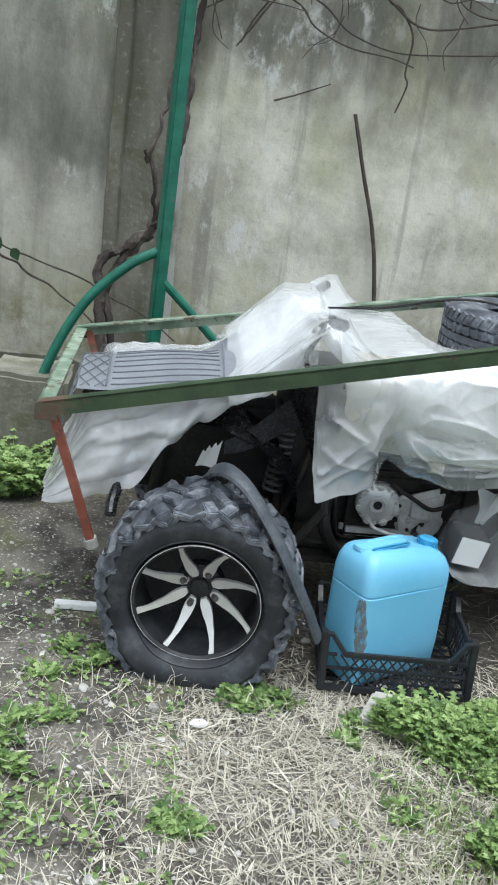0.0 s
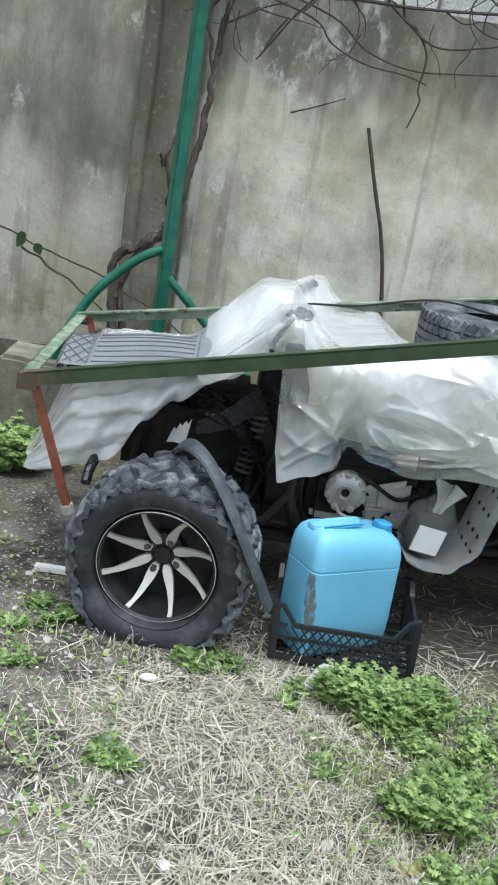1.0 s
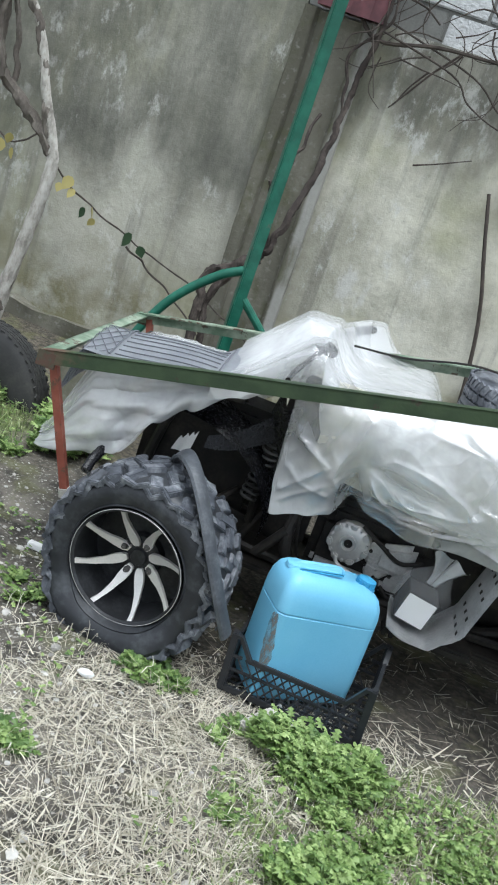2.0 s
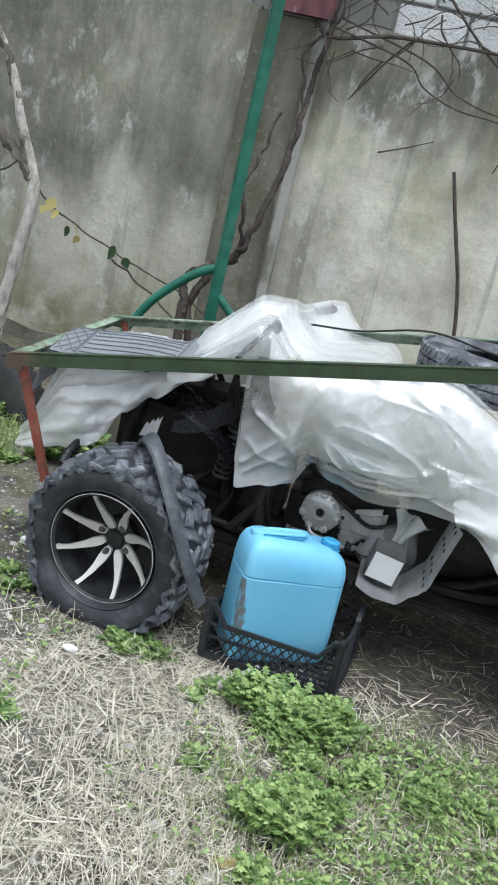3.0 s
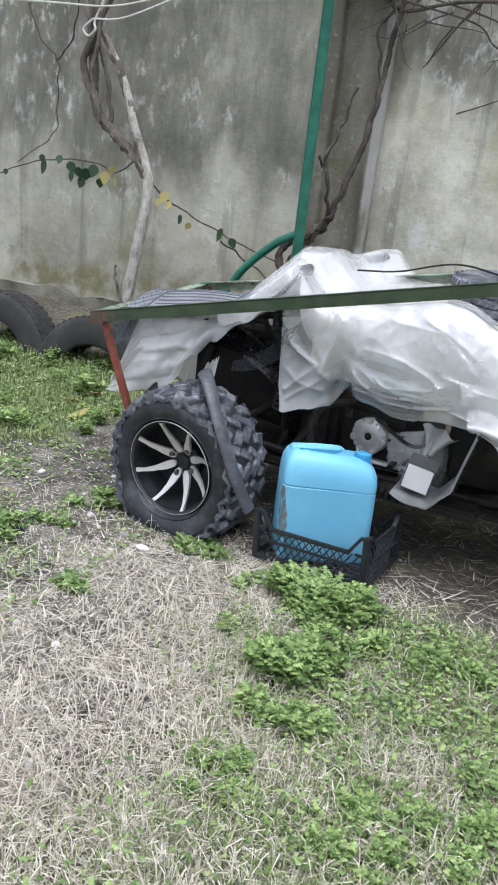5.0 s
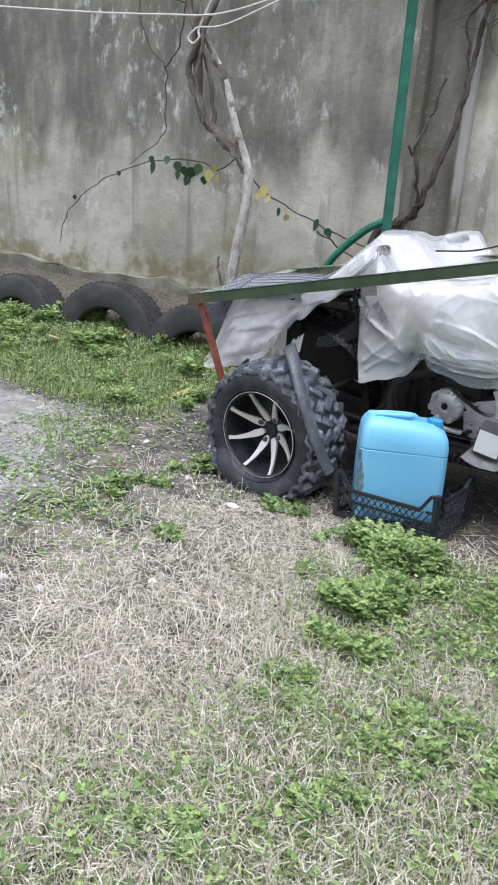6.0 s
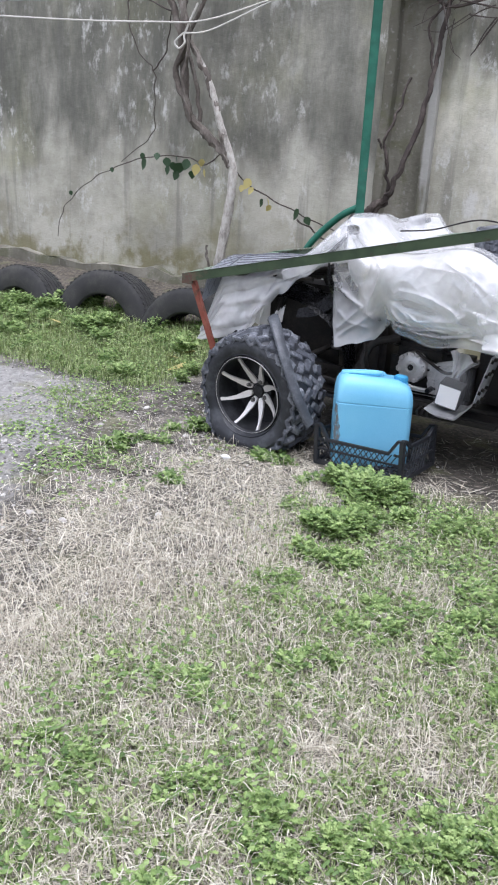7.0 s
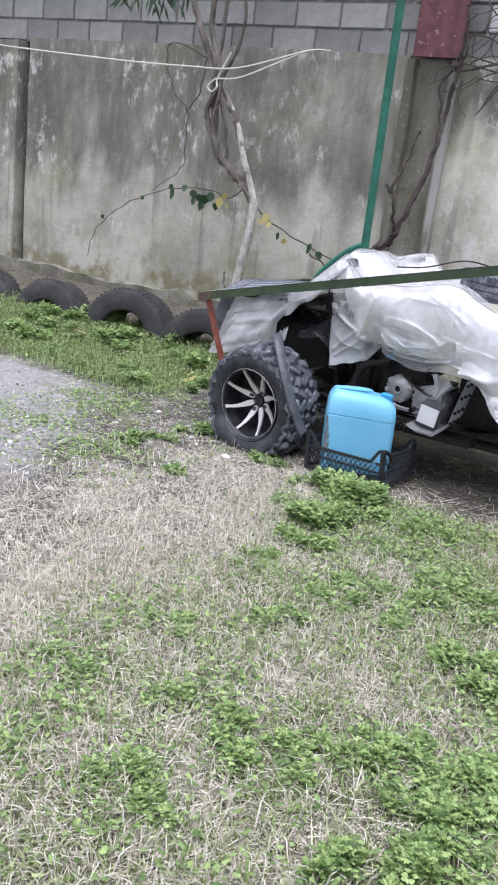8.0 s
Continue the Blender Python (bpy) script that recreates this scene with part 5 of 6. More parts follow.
def grime(u, v):
    """A ragged smear wrapped round the front corner of the canister."""
    mid, wide = 218 + 14 * math.sin(4 * v + 1), 30 * (0.45 + 0.55 * math.sin(math.pi * v) ** 0.6) + 9 * fuzz(v, 0, 3, 9)
    a = radians(mid + wide * (u - 0.5) * 2)
    return Vector((-JW / 2 + 0.036 + 0.0388 * math.cos(a), -JD / 2 + 0.036 + 0.0388 * math.sin(a), 0.1 + 0.2 * v + 0.012 * fuzz(u, v, 1, 5)))


grid(bm, grime, 10, 24)
part("grime_patch", bm, MAT_STAIN, body, "brown grime patch", here=True)

# ---- tree and creepers on the wall ----
tree = thing("bare_tree", pose(-1.25, 4.55, 0.2), "slender bare tree with pale lower bark against the wall", "tree")
part("trunk", pipe([(-1.27, 4.55, 0.12), (-1.24, 4.58, 0.45), (-1.2, 4.6, 0.78), (-1.17, 4.62, 1.1), (-1.2, 4.63, 1.25), (-1.3, 4.62, 1.49), (-1.4, 4.62, 1.76), (-1.52, 4.63, 1.95)], 0.044, 0.019, 12, 8, 0.25), MAT_TRUNK, tree, "pale peeling trunk")
for pts, a, b in (
    ([(-1.19, 4.63, 1.2), (-1.35, 4.65, 1.35), (-1.58, 4.65, 1.53), (-1.65, 4.65, 1.72), (-1.68, 4.65, 2.03), (-1.78, 4.65, 2.32), (-1.95, 4.65, 2.65), (-2.05, 4.65, 3.1)], 0.034, 0.024),
    ([(-1.19, 4.63, 1.2), (-1.3, 4.62, 1.49), (-1.4, 4.62, 1.76), (-1.52, 4.63, 1.95), (-1.67, 4.65, 2.15), (-1.66, 4.66, 2.45), (-1.64, 4.66, 3.1)], 0.026, 0.017),
    ([(-1.52, 4.68, 1.5), (-1.58, 4.7, 1.78), (-1.66, 4.7, 2.08), (-1.5, 4.7, 2.46), (-1.52, 4.7, 3.0)], 0.017, 0.013),
    ([(-1.6, 4.62, 1.6), (-1.7, 4.6, 1.85), (-1.6, 4.6, 2.1), (-1.75, 4.62, 2.5), (-1.72, 4.62, 3.1)], 0.024, 0.02),
    ([(-1.56, 4.6, 1.5), (-1.62, 4.58, 1.78), (-1.58, 4.58, 2.0), (-1.62, 4.58, 2.3), (-1.56, 4.6, 3.0)], 0.014, 0.012),
    ([(-1.22, 4.55, 0.3), (-1.29, 4.5, 0.5), (-1.3, 4.5, 0.62)], 0.014, 0.008),
):
    part("stem", pipe(gnarl(pts, 0.009), a, b, 8, 4, 0.45), MAT_STEM, tree)
for pts, r in (
    ([(-1.3, 4.63, 1.28), (-1.41, 4.6, 1.2), (-1.58, 4.6, 1.24), (-1.96, 4.6, 1.22), (-2.26, 4.6, 1.12), (-2.53, 4.62, 1.0), (-2.84, 4.65, 0.77), (-2.93, 4.65, 0.5)], 0.0055),
    ([(-1.75, 4.66, 2.25), (-2.3, 4.85, 2.39), (-2.27, 4.8, 2.15), (-2.16, 4.8, 1.95), (-2.05, 4.8, 1.86), (-2.03, 4.8, 1.62), (-2.06, 4.8, 1.38), (-2.32, 4.75, 1.16)], 0.0055),
    ([(-2.05, 4.8, 1.86), (-1.9, 4.75, 2.0), (-1.78, 4.66, 2.3)], 0.006),
    ([(-1.2, 4.66, 1.2), (-1.06, 4.75, 1.05), (-0.84, 4.8, 0.95), (-0.56, 4.82, 0.85), (-0.24, 4.85, 0.74), (0.07, 4.86, 0.59), (0.27, 4.87, 0.46)], 0.0065),
    ([(-0.7, 4.8, 0.85), (-0.51, 4.85, 0.74), (-0.23, 4.86, 0.55), (0.0, 4.86, 0.36)], 0.007),
):
    part("twig", pipe(gnarl(pts, 0.012), r, r * 0.6, 6, 3, 0.3), MAT_TWIG, tree)


def leaf_mesh(name, material, L=0.1, W=0.07):
    bm = bmesh.new()
    out = [(0, 0), (0.32, 0.12), (0.5, 0.38), (0.36, 0.66), (0.12, 0.9), (0, 1.0)]
    rib = [bm.verts.new((0, -0.12 * L * t * t, -L * t)) for t in (0, 0.12, 0.38, 0.66, 0.9, 1)]
    for s in (1, -1):
        e = [bm.verts.new((s * W * a, -0.1 * L * t - 0.12 * W * a, -L * t)) for a, t in out]
        for i in range(5):
            q = [rib[i], rib[i + 1], e[i + 1], e[i]]
            bm.faces.new(q)
    bmesh.ops.remove_doubles(bm, verts=bm.verts, dist=1e-5)
    return mesh_of(name, bm, material)


LEAF_DARK, LEAF_DRY = leaf_mesh("leaf", MAT_LEAF_DARK, 0.12, 0.1), leaf_mesh("leaf", MAT_LEAF_DRY, 0.11, 0.09)
for x, y, z, me, s in ((-1.95, 4.58, 1.21, LEAF_DARK, 1.1), (-1.98, 4.58, 1.25, LEAF_DARK, 0.6), (-1.75, 4.57, 1.23, LEAF_DARK, 0.9), (-1.7, 4.58, 1.2, LEAF_DARK, 0.8), (-1.6, 4.56, 1.2, LEAF_DARK, 1.2), (-1.55, 4.57, 1.23, LEAF_DARK, 1.0), (-1.66, 4.58, 1.25, LEAF_DARK, 0.7), (-1.46, 4.56, 1.2, LEAF_DRY, 1.1), (-1.42, 4.57, 1.24, LEAF_DRY, 0.8), (-1.08, 4.72, 1.12, LEAF_DRY, 1.1), (-1.05, 4.72, 1.06, LEAF_DRY, 0.8), (-0.93, 4.74, 1.0, LEAF_DRY, 1.1), (-0.97, 4.74, 0.98, LEAF_DARK, 0.8), (-0.68, 4.78, 0.93, LEAF_DARK, 1.1), (-2.76, 4.62, 0.9, LEAF_DARK, 0.5), (-2.53, 4.6, 1.0, LEAF_DARK, 0.6), (-2.3, 4.6, 1.12, LEAF_DARK, 0.5), (-1.83, 4.57, 1.26, LEAF_DARK, 0.7), (-1.63, 4.56, 1.14, LEAF_DARK, 0.9), (-1.5, 4.56, 1.15, LEAF_DARK, 0.8), (-1.72, 4.56, 1.17, LEAF_DARK, 0.8), (-1.39, 4.56, 1.17, LEAF_DRY, 0.8), (-1.13, 4.7, 1.07, LEAF_DRY, 0.7), (-0.62, 4.78, 0.88, LEAF_DARK, 0.8), (-0.9, 4.74, 0.94, LEAF_DRY, 0.7)):
    part("leaf", me, None, tree, m=PLACE[tree.name].inverted() @ pose(x, y, z, random.uniform(-20, 30), random.uniform(-35, 35), random.uniform(-60, 60)) @ Matrix.Scale(0.74 * s, 4))
bm = bmesh.new()
for k in range(46):
    c = Vector((random.uniform(-2.75, -1.95), random.uniform(4.55, 4.8), random.uniform(2.66, 2.95)))
    d = Vector((random.uniform(-1, 1), random.uniform(-0.5, 0.5), random.uniform(-1.4, -0.2))).normalized()
    s = d.cross(Vector((0, 1, 0.3))).normalized() * 0.016
    L = random.uniform(0.1, 0.24)
    q = [bm.verts.new(p) for p in (c, c + d * L * 0.5 + s, c + d * L, c + d * L * 0.5 - s)]
    bm.faces.new(q)
part("narrow_leaves", bm, MAT_LEAF_DARK, tree, "narrow dark evergreen leaves")

vine = thing("climbing_vine", pose(-0.12, 4.5, 0.1), "old dark twisted vine climbing the wall post", "vine")
for pts, a, b in (
    ([(-0.13, 4.45, 0.02), (-0.12, 4.48, 0.63), (-0.14, 4.5, 0.89), (-0.04, 4.52, 0.98), (0.08, 4.54, 1.08), (0.14, 4.56, 1.2), (0.2, 4.7, 1.5), (0.22, 4.84, 1.85), (0.24, 4.88, 2.12), (0.26, 4.86, 2.5), (0.2, 4.86, 2.9)], 0.032, 0.012),
    ([(-0.02, 4.5, 0.02), (-0.06, 4.5, 0.5), (-0.1, 4.52, 0.8), (-0.02, 4.54, 0.95), (0.1, 4.56, 1.06)], 0.022, 0.02),
    ([(0.1, 4.54, 1.12), (0.09, 4.5, 1.32), (0.06, 4.5, 1.47), (0.1, 4.56, 1.62), (0.14, 4.66, 1.85)], 0.014, 0.008),
    ([(0.05, 4.5, 1.4), (0.03, 4.46, 1.46)], 0.01, 0.006),
    ([(0.22, 4.84, 1.9), (0.16, 4.86, 2.2), (0.3, 4.86, 2.4), (0.26, 4.86, 2.7)], 0.01, 0.007),
):
    part("stem", pipe(gnarl(pts, 0.011), 0.85 * a, b, 8, 4, 0.6), MAT_VINE, vine)
for pts, r in (
    ([(1.14, 4.9, 2.45), (1.18, 4.93, 2.33), (1.25, 4.92, 2.29), (1.33, 4.92, 2.17), (1.32, 4.92, 2.0), (1.34, 4.92, 1.94), (1.3, 4.92, 1.8)], 0.008),
    ([(0.7, 4.9, 2.36), (0.59, 4.93, 2.24), (0.5, 4.93, 2.11), (0.43, 4.93, 2.01)], 0.007),
    ([(0.26, 4.86, 2.35), (0.69, 4.92, 2.26), (0.82, 4.92, 2.15), (1.01, 4.92, 2.08), (1.23, 4.92, 2.06), (1.36, 4.92, 2.03)], 0.006),
    ([(0.3, 4.88, 2.4), (0.8, 4.92, 2.28), (1.0, 4.92, 2.15), (1.25, 4.92, 2.09), (1.52, 4.92, 2.11), (1.9, 4.92, 2.16)], 0.006),
    ([(0.66, 4.97, 1.78), (0.79, 4.97, 1.83), (0.95, 4.97, 1.9)], 0.005),
    ([(0.08, 4.9, 2.45), (0.26, 4.88, 2.3), (0.58, 4.9, 2.36), (0.98, 4.9, 2.38), (1.28, 4.9, 2.39), (1.9, 4.9, 2.45)], 0.012),
    ([(0.57, 4.93, 2.24), (0.5, 4.93, 2.14), (0.45, 4.93, 2.03)], 0.006),
    ([(0.84, 4.9, 2.6), (1.03, 4.9, 2.43), (1.18, 4.9, 2.32), (1.4, 4.92, 2.22), (1.8, 4.9, 2.3)], 0.008),
    ([(0.22, 4.84, 2.35), (0.3, 4.8, 2.15), (0.35, 4.82, 2.02)], 0.004),
):
    part("twig", pipe(pts, r, r * 0.6, 6, 6, 0.3), MAT_TWIG, vine)
for k in range(80):
    x, z = random.uniform(0.25, 2.3), random.uniform(2.22, 2.75)
    pts, d = [(x, random.uniform(4.84, 4.95), z)], random.uniform(0, 360)
    for i in range(3):
        d += random.uniform(-50, 50)
        pts.append((pts[-1][0] + 0.12 * math.cos(radians(d)), pts[-1][1] + random.uniform(-0.02, 0.02), pts[-1][2] + 0.09 * math.sin(radians(d))))
    part("twig", pipe(pts, random.uniform(0.003, 0.006), 0.002, 5, 3), MAT_TWIG, vine)

bm = pipe([(1.1, 4.96, 1.77), (1.19, 4.955, 1.49), (1.3, 4.95, 1.16), (1.37, 4.95, 0.8), (1.42, 4.93, 0.3), (1.43, 4.9, -0.02)], 0.011, 0.013, 8, 6, 0.2)
solo("leaning_stick", bm, MAT_TWIG, "thin brown stick leaning against the wall", "stick")

rope = thing("rope", pose(-1.6, 4.55, 2.1), "pale cord tied round the tree and along the wall", "rope")
part("cord", pipe([(-4.35, 4.75, 2.3), (-4.06, 4.7, 2.27), (-2.69, 4.6, 2.2), (-1.91, 4.57, 2.18), (-1.42, 4.57, 2.19), (-0.92, 4.75, 2.36), (-0.86, 5.0, 2.4)], 0.007, sides=6), MAT_ROPE, rope)
part("cord", pipe([(-1.62, 4.56, 2.1), (-1.4, 4.57, 2.12), (-1.1, 4.66, 2.26), (-0.92, 4.75, 2.36)], 0.007, sides=6), MAT_ROPE, rope)
part("loop", pipe([(-1.62, 4.56, 2.1), (-1.68, 4.55, 2.04), (-1.64, 4.55, 2.0), (-1.59, 4.55, 2.04), (-1.6, 4.56, 2.1), (-1.5, 4.57, 2.3)], 0.008, sides=6), MAT_ROPE, rope)

bm = bmesh.new()


def ribbed(u, v):
    x = -0.06 + 0.32 * u
    return Vector((x, WALL_Y - 0.1 - 0.007 * math.sin(u * 38), WALL_TOP - 0.03 + 0.9 * v))


grid(bm, ribbed, 48, 4)
bmesh.ops.recalc_face_normals(bm, faces=bm.faces)
bmesh.ops.solidify(bm, geom=list(bm.faces), thickness=0.06)
solo("maroon_sheet_post", bm, MAT_MAROON, "maroon ribbed sheet-metal pier standing on the wall post", "metal pier")

# ---- small things on the ground ----
bm = bmesh.new()
box(bm, (-0.125, 2.672, -0.004), (0.16, 2.70, 0.02), pose(0, 0, 0, 0, 0, -1), 0.003)
solo("white_batten", bm, MAT_WHITE, "short white wooden batten lying behind the wheel", "batten")
bm = bmesh.new()
box(bm, (-0.07, -0.1, -0.01), (0.07, 0.1, 0.028), pose(0.965, 2.2, 0.0, 0, 2, -28), 0.008)
solo("stone_slab", bm, MAT_STONE, "flat grey stone slab at the edge of the crate", "stone slab")


def pebble(sx, sy, sz, seed):
    bm = bmesh.new()
    bmesh.ops.create_icosphere(bm, subdivisions=2, radius=1)
    for p in bm.verts:
        d = 1 + 0.25 * fuzz(p.co.x + seed, p.co.y, p.co.z, 1.3)
        p.co = Vector((p.co.x * sx * d, p.co.y * sy * d, p.co.z * sz * d))
    return bm


bm = pipe([(0.0, 1.6, 0.012), (0.1, 1.63, 0.016), (0.17, 1.62, 0.012), (0.26, 1.67, 0.014)], 0.0035, 0.002, 6, 5, 0.1)
solo("fallen_twig", bm, MAT_TWIG, "dark dry twig lying on the bare earth", "twig")
bm = bmesh.new()
box(bm, (-0.012, -0.055, 0.0), (0.012, 0.055, 0.012), pose(0.07, 1.73, 0.0, 0, 3, 38), 0.003)
solo("wood_chip", bm, MAT_STEM, "flat grey splinter of wood on the earth", "wood chip")
bm = pebble(0.026, 0.014, 0.012, 3)
bmesh.ops.translate(bm, verts=bm.verts, vec=(0.392, 2.085, 0.012))
solo("white_scrap", bm, MAT_WHITE, "crumpled white scrap lying in front of the wheel", "scrap")
PEBBLES = [mesh_of("pebble", pebble(0.014, 0.011, 0.007, s), MAT_STONE) for s in range(5)]
rng = random.Random(7)
for k in range(190):
    x, y = rng.uniform(-1.3, 1.1), rng.uniform(0.2, 2.7)
    ob = new("pebble", PEBBLES[k % 5])
    ob.matrix_basis = pose(x, y, height(x, y) + 0.002, rng.uniform(-15, 15), rng.uniform(-15, 15), rng.uniform(0, 360)) @ Matrix.Scale(rng.choice((0.4, 0.5, 0.6, 0.7, 0.9, 1.3)), 4)
    tagged(ob, "small pale pebble on the trodden earth", "pebble", "pebbles on the ground")
for x, y, s in ((0.88, 1.515, 1.5), (0.29, 2.02, 0.9), (0.72, 1.75, 1.2), (0.15, 1.54, 1.3)):
    ob = new("pale_stone", PEBBLES[int(x * 10) % 5])
    ob.matrix_basis = pose(x, y, height(x, y) + 0.004, 0, 0, 70 * x) @ Matrix.Scale(s, 4)
    tagged(ob, "pale rounded stone lying on the earth", "stone", "pale stones")

def grit():
    """Small stones too many to count."""
    r = random.Random(17)
    base = bmesh.new()
    bmesh.ops.create_icosphere(base, subdivisions=1, radius=1)
    bv = [p.co.copy() for p in base.verts]
    bf = [tuple(p.index for p in f.verts) for f in base.faces]
    base.free()
    verts, faces = [], []
    for k in range(4800):
        x, y = (r.uniform(-1.6, 1.3), r.uniform(-0.3, 2.9)) if k < 3400 else (r.uniform(-0.9, 0.55), r.uniform(1.2, 3.4))
        sx = r.choice((0.002, 0.003, 0.004, 0.005, 0.008))
        m = pose(x, y, height(x, y) + 0.002, r.uniform(-20, 20), r.uniform(-20, 20), r.uniform(0, 360))
        i = len(verts)
        verts += [tuple(m @ Vector((v.x * sx * 1.3, v.y * sx, v.z * sx * 0.6)) ) for v in bv]
        faces += [tuple(i + q for q in f) for f in bf]
    me = bpy.data.meshes.new("grit")
    me.from_pydata(verts, [], faces)
    me.materials.append(MAT_GRIT)
    tagged(new("grit", me), "loose pale grit and small stones on the earth", "grit", kind="stuff")


grit()

# ---- plants ----
def blades(name, spots, label, material, kind_name, lying=False):
    verts, faces = [], []
    for x, y, h, w, az, bend in spots:
        z0 = height(x, y) - 0.004
        ca, sa = math.cos(az), math.sin(az)
        px, py = -sa * w, ca * w
        if lying:
            z1, z2 = z0 + 0.006 + bend * 0.5, z0 + 0.008 + bend
            m1, m2 = 0.5 * h, h
        else:
            z1, z2 = z0 + h * 0.62, z0 + h * (1 - 0.35 * bend)
            m1, m2 = bend * h * 0.28, bend * h * 0.85
        i = len(verts)
        verts += [(x - px, y - py, z0 + (0.006 if lying else 0)), (x + px, y + py, z0 + (0.006 if lying else 0)), (x + ca * m1 + px * 0.8, y + sa * m1 + py * 0.8, z1), (x + ca * m1 - px * 0.8, y + sa * m1 - py * 0.8, z1), (x + ca * m2, y + sa * m2, z2)]
        faces += [(i, i + 1, i + 2, i + 3), (i + 3, i + 2, i + 4)]
    me = bpy.data.meshes.new(name)
    me.from_pydata(verts, [], faces)
    me.materials.append(material)
    tagged(new(name, me), label, kind_name, kind="stuff")


def greenness(x, y):
    """How thickly grass grows at a place."""
    n1, n2 = fuzz(x, y, 2, 1.7), fuzz(x, y, 6, 4.5)
    right = ease(0.78, 1.35, x + 0.25 * n1 + 0.12 * ease(1, 0, y)) * ease(2.35, 2.1, y)
    band = ease(-0.45, -0.85, x) * ease(2.55, 2.95, y + 0.15 * n1) * ease(4.3, 3.8, y)
    strip = 0.4 * ease(0.12, 0.3, fuzz(x, y, 9, 2.2)) * ease(0.3, -0.2, x) * ease(1.2, 1.7, y) * ease(2.8, 2.5, y)
    return max(right * (0.62 + 0.55 * n2 + 0.35 * n1), band * (0.8 + 0.5 * n2), strip)


def thins(x, y):
    """The ragged outer edge of the grown-over patch."""
    n = fuzz(x, y, 11, 2.5)
    return ease(3.4, 2.5, x + 0.35 * n) * ease(-1.15, -0.5, y + 0.3 * n)


def straw_cover(x, y):
    n, n2 = fuzz(x, y, 4, 2.2), fuzz(x, y, 8, 6)
    core = ease(0.0, 0.45, x + 0.4 * (1.65 - y) + 0.35 * n) * ease(2.6, 2.25, y) * (1 - 0.7 * ease(2.1, 2.3, y) * ease(1.0, 1.2, x))
    return core * (0.7 + 0.6 * n + 0.5 * n2) * (0.5 + 0.5 * ease(0.0, 0.5, x)) + 0.05


rng = random.Random(3)
green, dry, flat = [], [], []
while len(green) < 45000:
    x, y = rng.uniform(0.5, 3.5), rng.uniform(-1.2, 2.3)
    if rng.random() < greenness(x, y) * thins(x, y):
        green.append((x, y, rng.uniform(0.02, 0.07), rng.uniform(0.001, 0.0023), rng.uniform(0, 6.283), rng.uniform(0.3, 1.3)))
while len(green) < 73000:
    x, y = rng.uniform(-4.5, 0.3), rng.uniform(1.4, 4.3)
    if rng.random() < greenness(x, y):
        green.append((x, y, rng.uniform(0.03, 0.09) if y > 2.7 else rng.uniform(0.012, 0.04), rng.uniform(0.0015, 0.003), rng.uniform(0, 6.283), rng.uniform(0.2, 1.1)))
while len(green) < 91000:
    x, y = rng.gauss(2.4, 1.6), rng.gauss(0.2, 1.5)
    if rng.random() < greenness(x, y):
        green.append((x, y, rng.uniform(0.03, 0.08), rng.uniform(0.002, 0.004), rng.uniform(0, 6.283), rng.uniform(0.3, 1.2)))
blades("grass", green, "short green grass growing in uneven patches", MAT_GRASS, "grass")
while len(dry) < 43000:
    x, y = rng.uniform(-0.2, 3.5), rng.uniform(-1.2, 2.3)
    if rng.random() < thins(x, y) and rng.random() < 0.12 + 0.7 * ease(0.2, 1.1, x + 0.3 * ease(1.2, 0.2, y)) * ease(2.3, 1.0, y) * (1 - 0.5 * ease(1.3, 2.1, x + 0.3 * fuzz(x, y, 3, 2))):
        dry.append((x, y, rng.uniform(0.02, 0.085), rng.uniform(0.0008, 0.002), rng.uniform(0, 6.283), rng.uniform(0.6, 1.7)))
blades("dry_grass", dry, "dry bleached grass standing among the green", MAT_STRAW, "dry grass")
while len(flat) < 48000:
    x, y = rng.uniform(-1.2, 3.5), rng.uniform(-1.2, 2.75)
    if rng.random() < straw_cover(x, y) * thins(x, y):
        flat.append((x, y, rng.uniform(0.015, 0.07) if rng.random() < 0.75 else rng.uniform(0.07, 0.2), rng.uniform(0.0007, 0.0019) if rng.random() < 0.85 else rng.uniform(0.002, 0.004), rng.uniform(0, 6.283), rng.uniform(-0.002, 0.014)))
while len(flat) < 48350:
    x, y = rng.uniform(0.9, 2.5), rng.uniform(-0.7, 0.9)
    flat.append((x, y, rng.uniform(0.1, 0.28), rng.uniform(0.0018, 0.0034), rng.uniform(0, 6.283), rng.uniform(0.01, 0.06)))
while len(flat) < 48850:
    x, y = rng.uniform(1.1, 2.4), rng.uniform(2.2, 3.2)
    flat.append((x, y, rng.uniform(0.03, 0.12), rng.uniform(0.0008, 0.0018), rng.uniform(0, 6.283), rng.uniform(0, 0.014)))
blades("straw_litter", flat, "pale straw and dead stalks strewn on the earth", MAT_STRAW, "straw", lying=True)


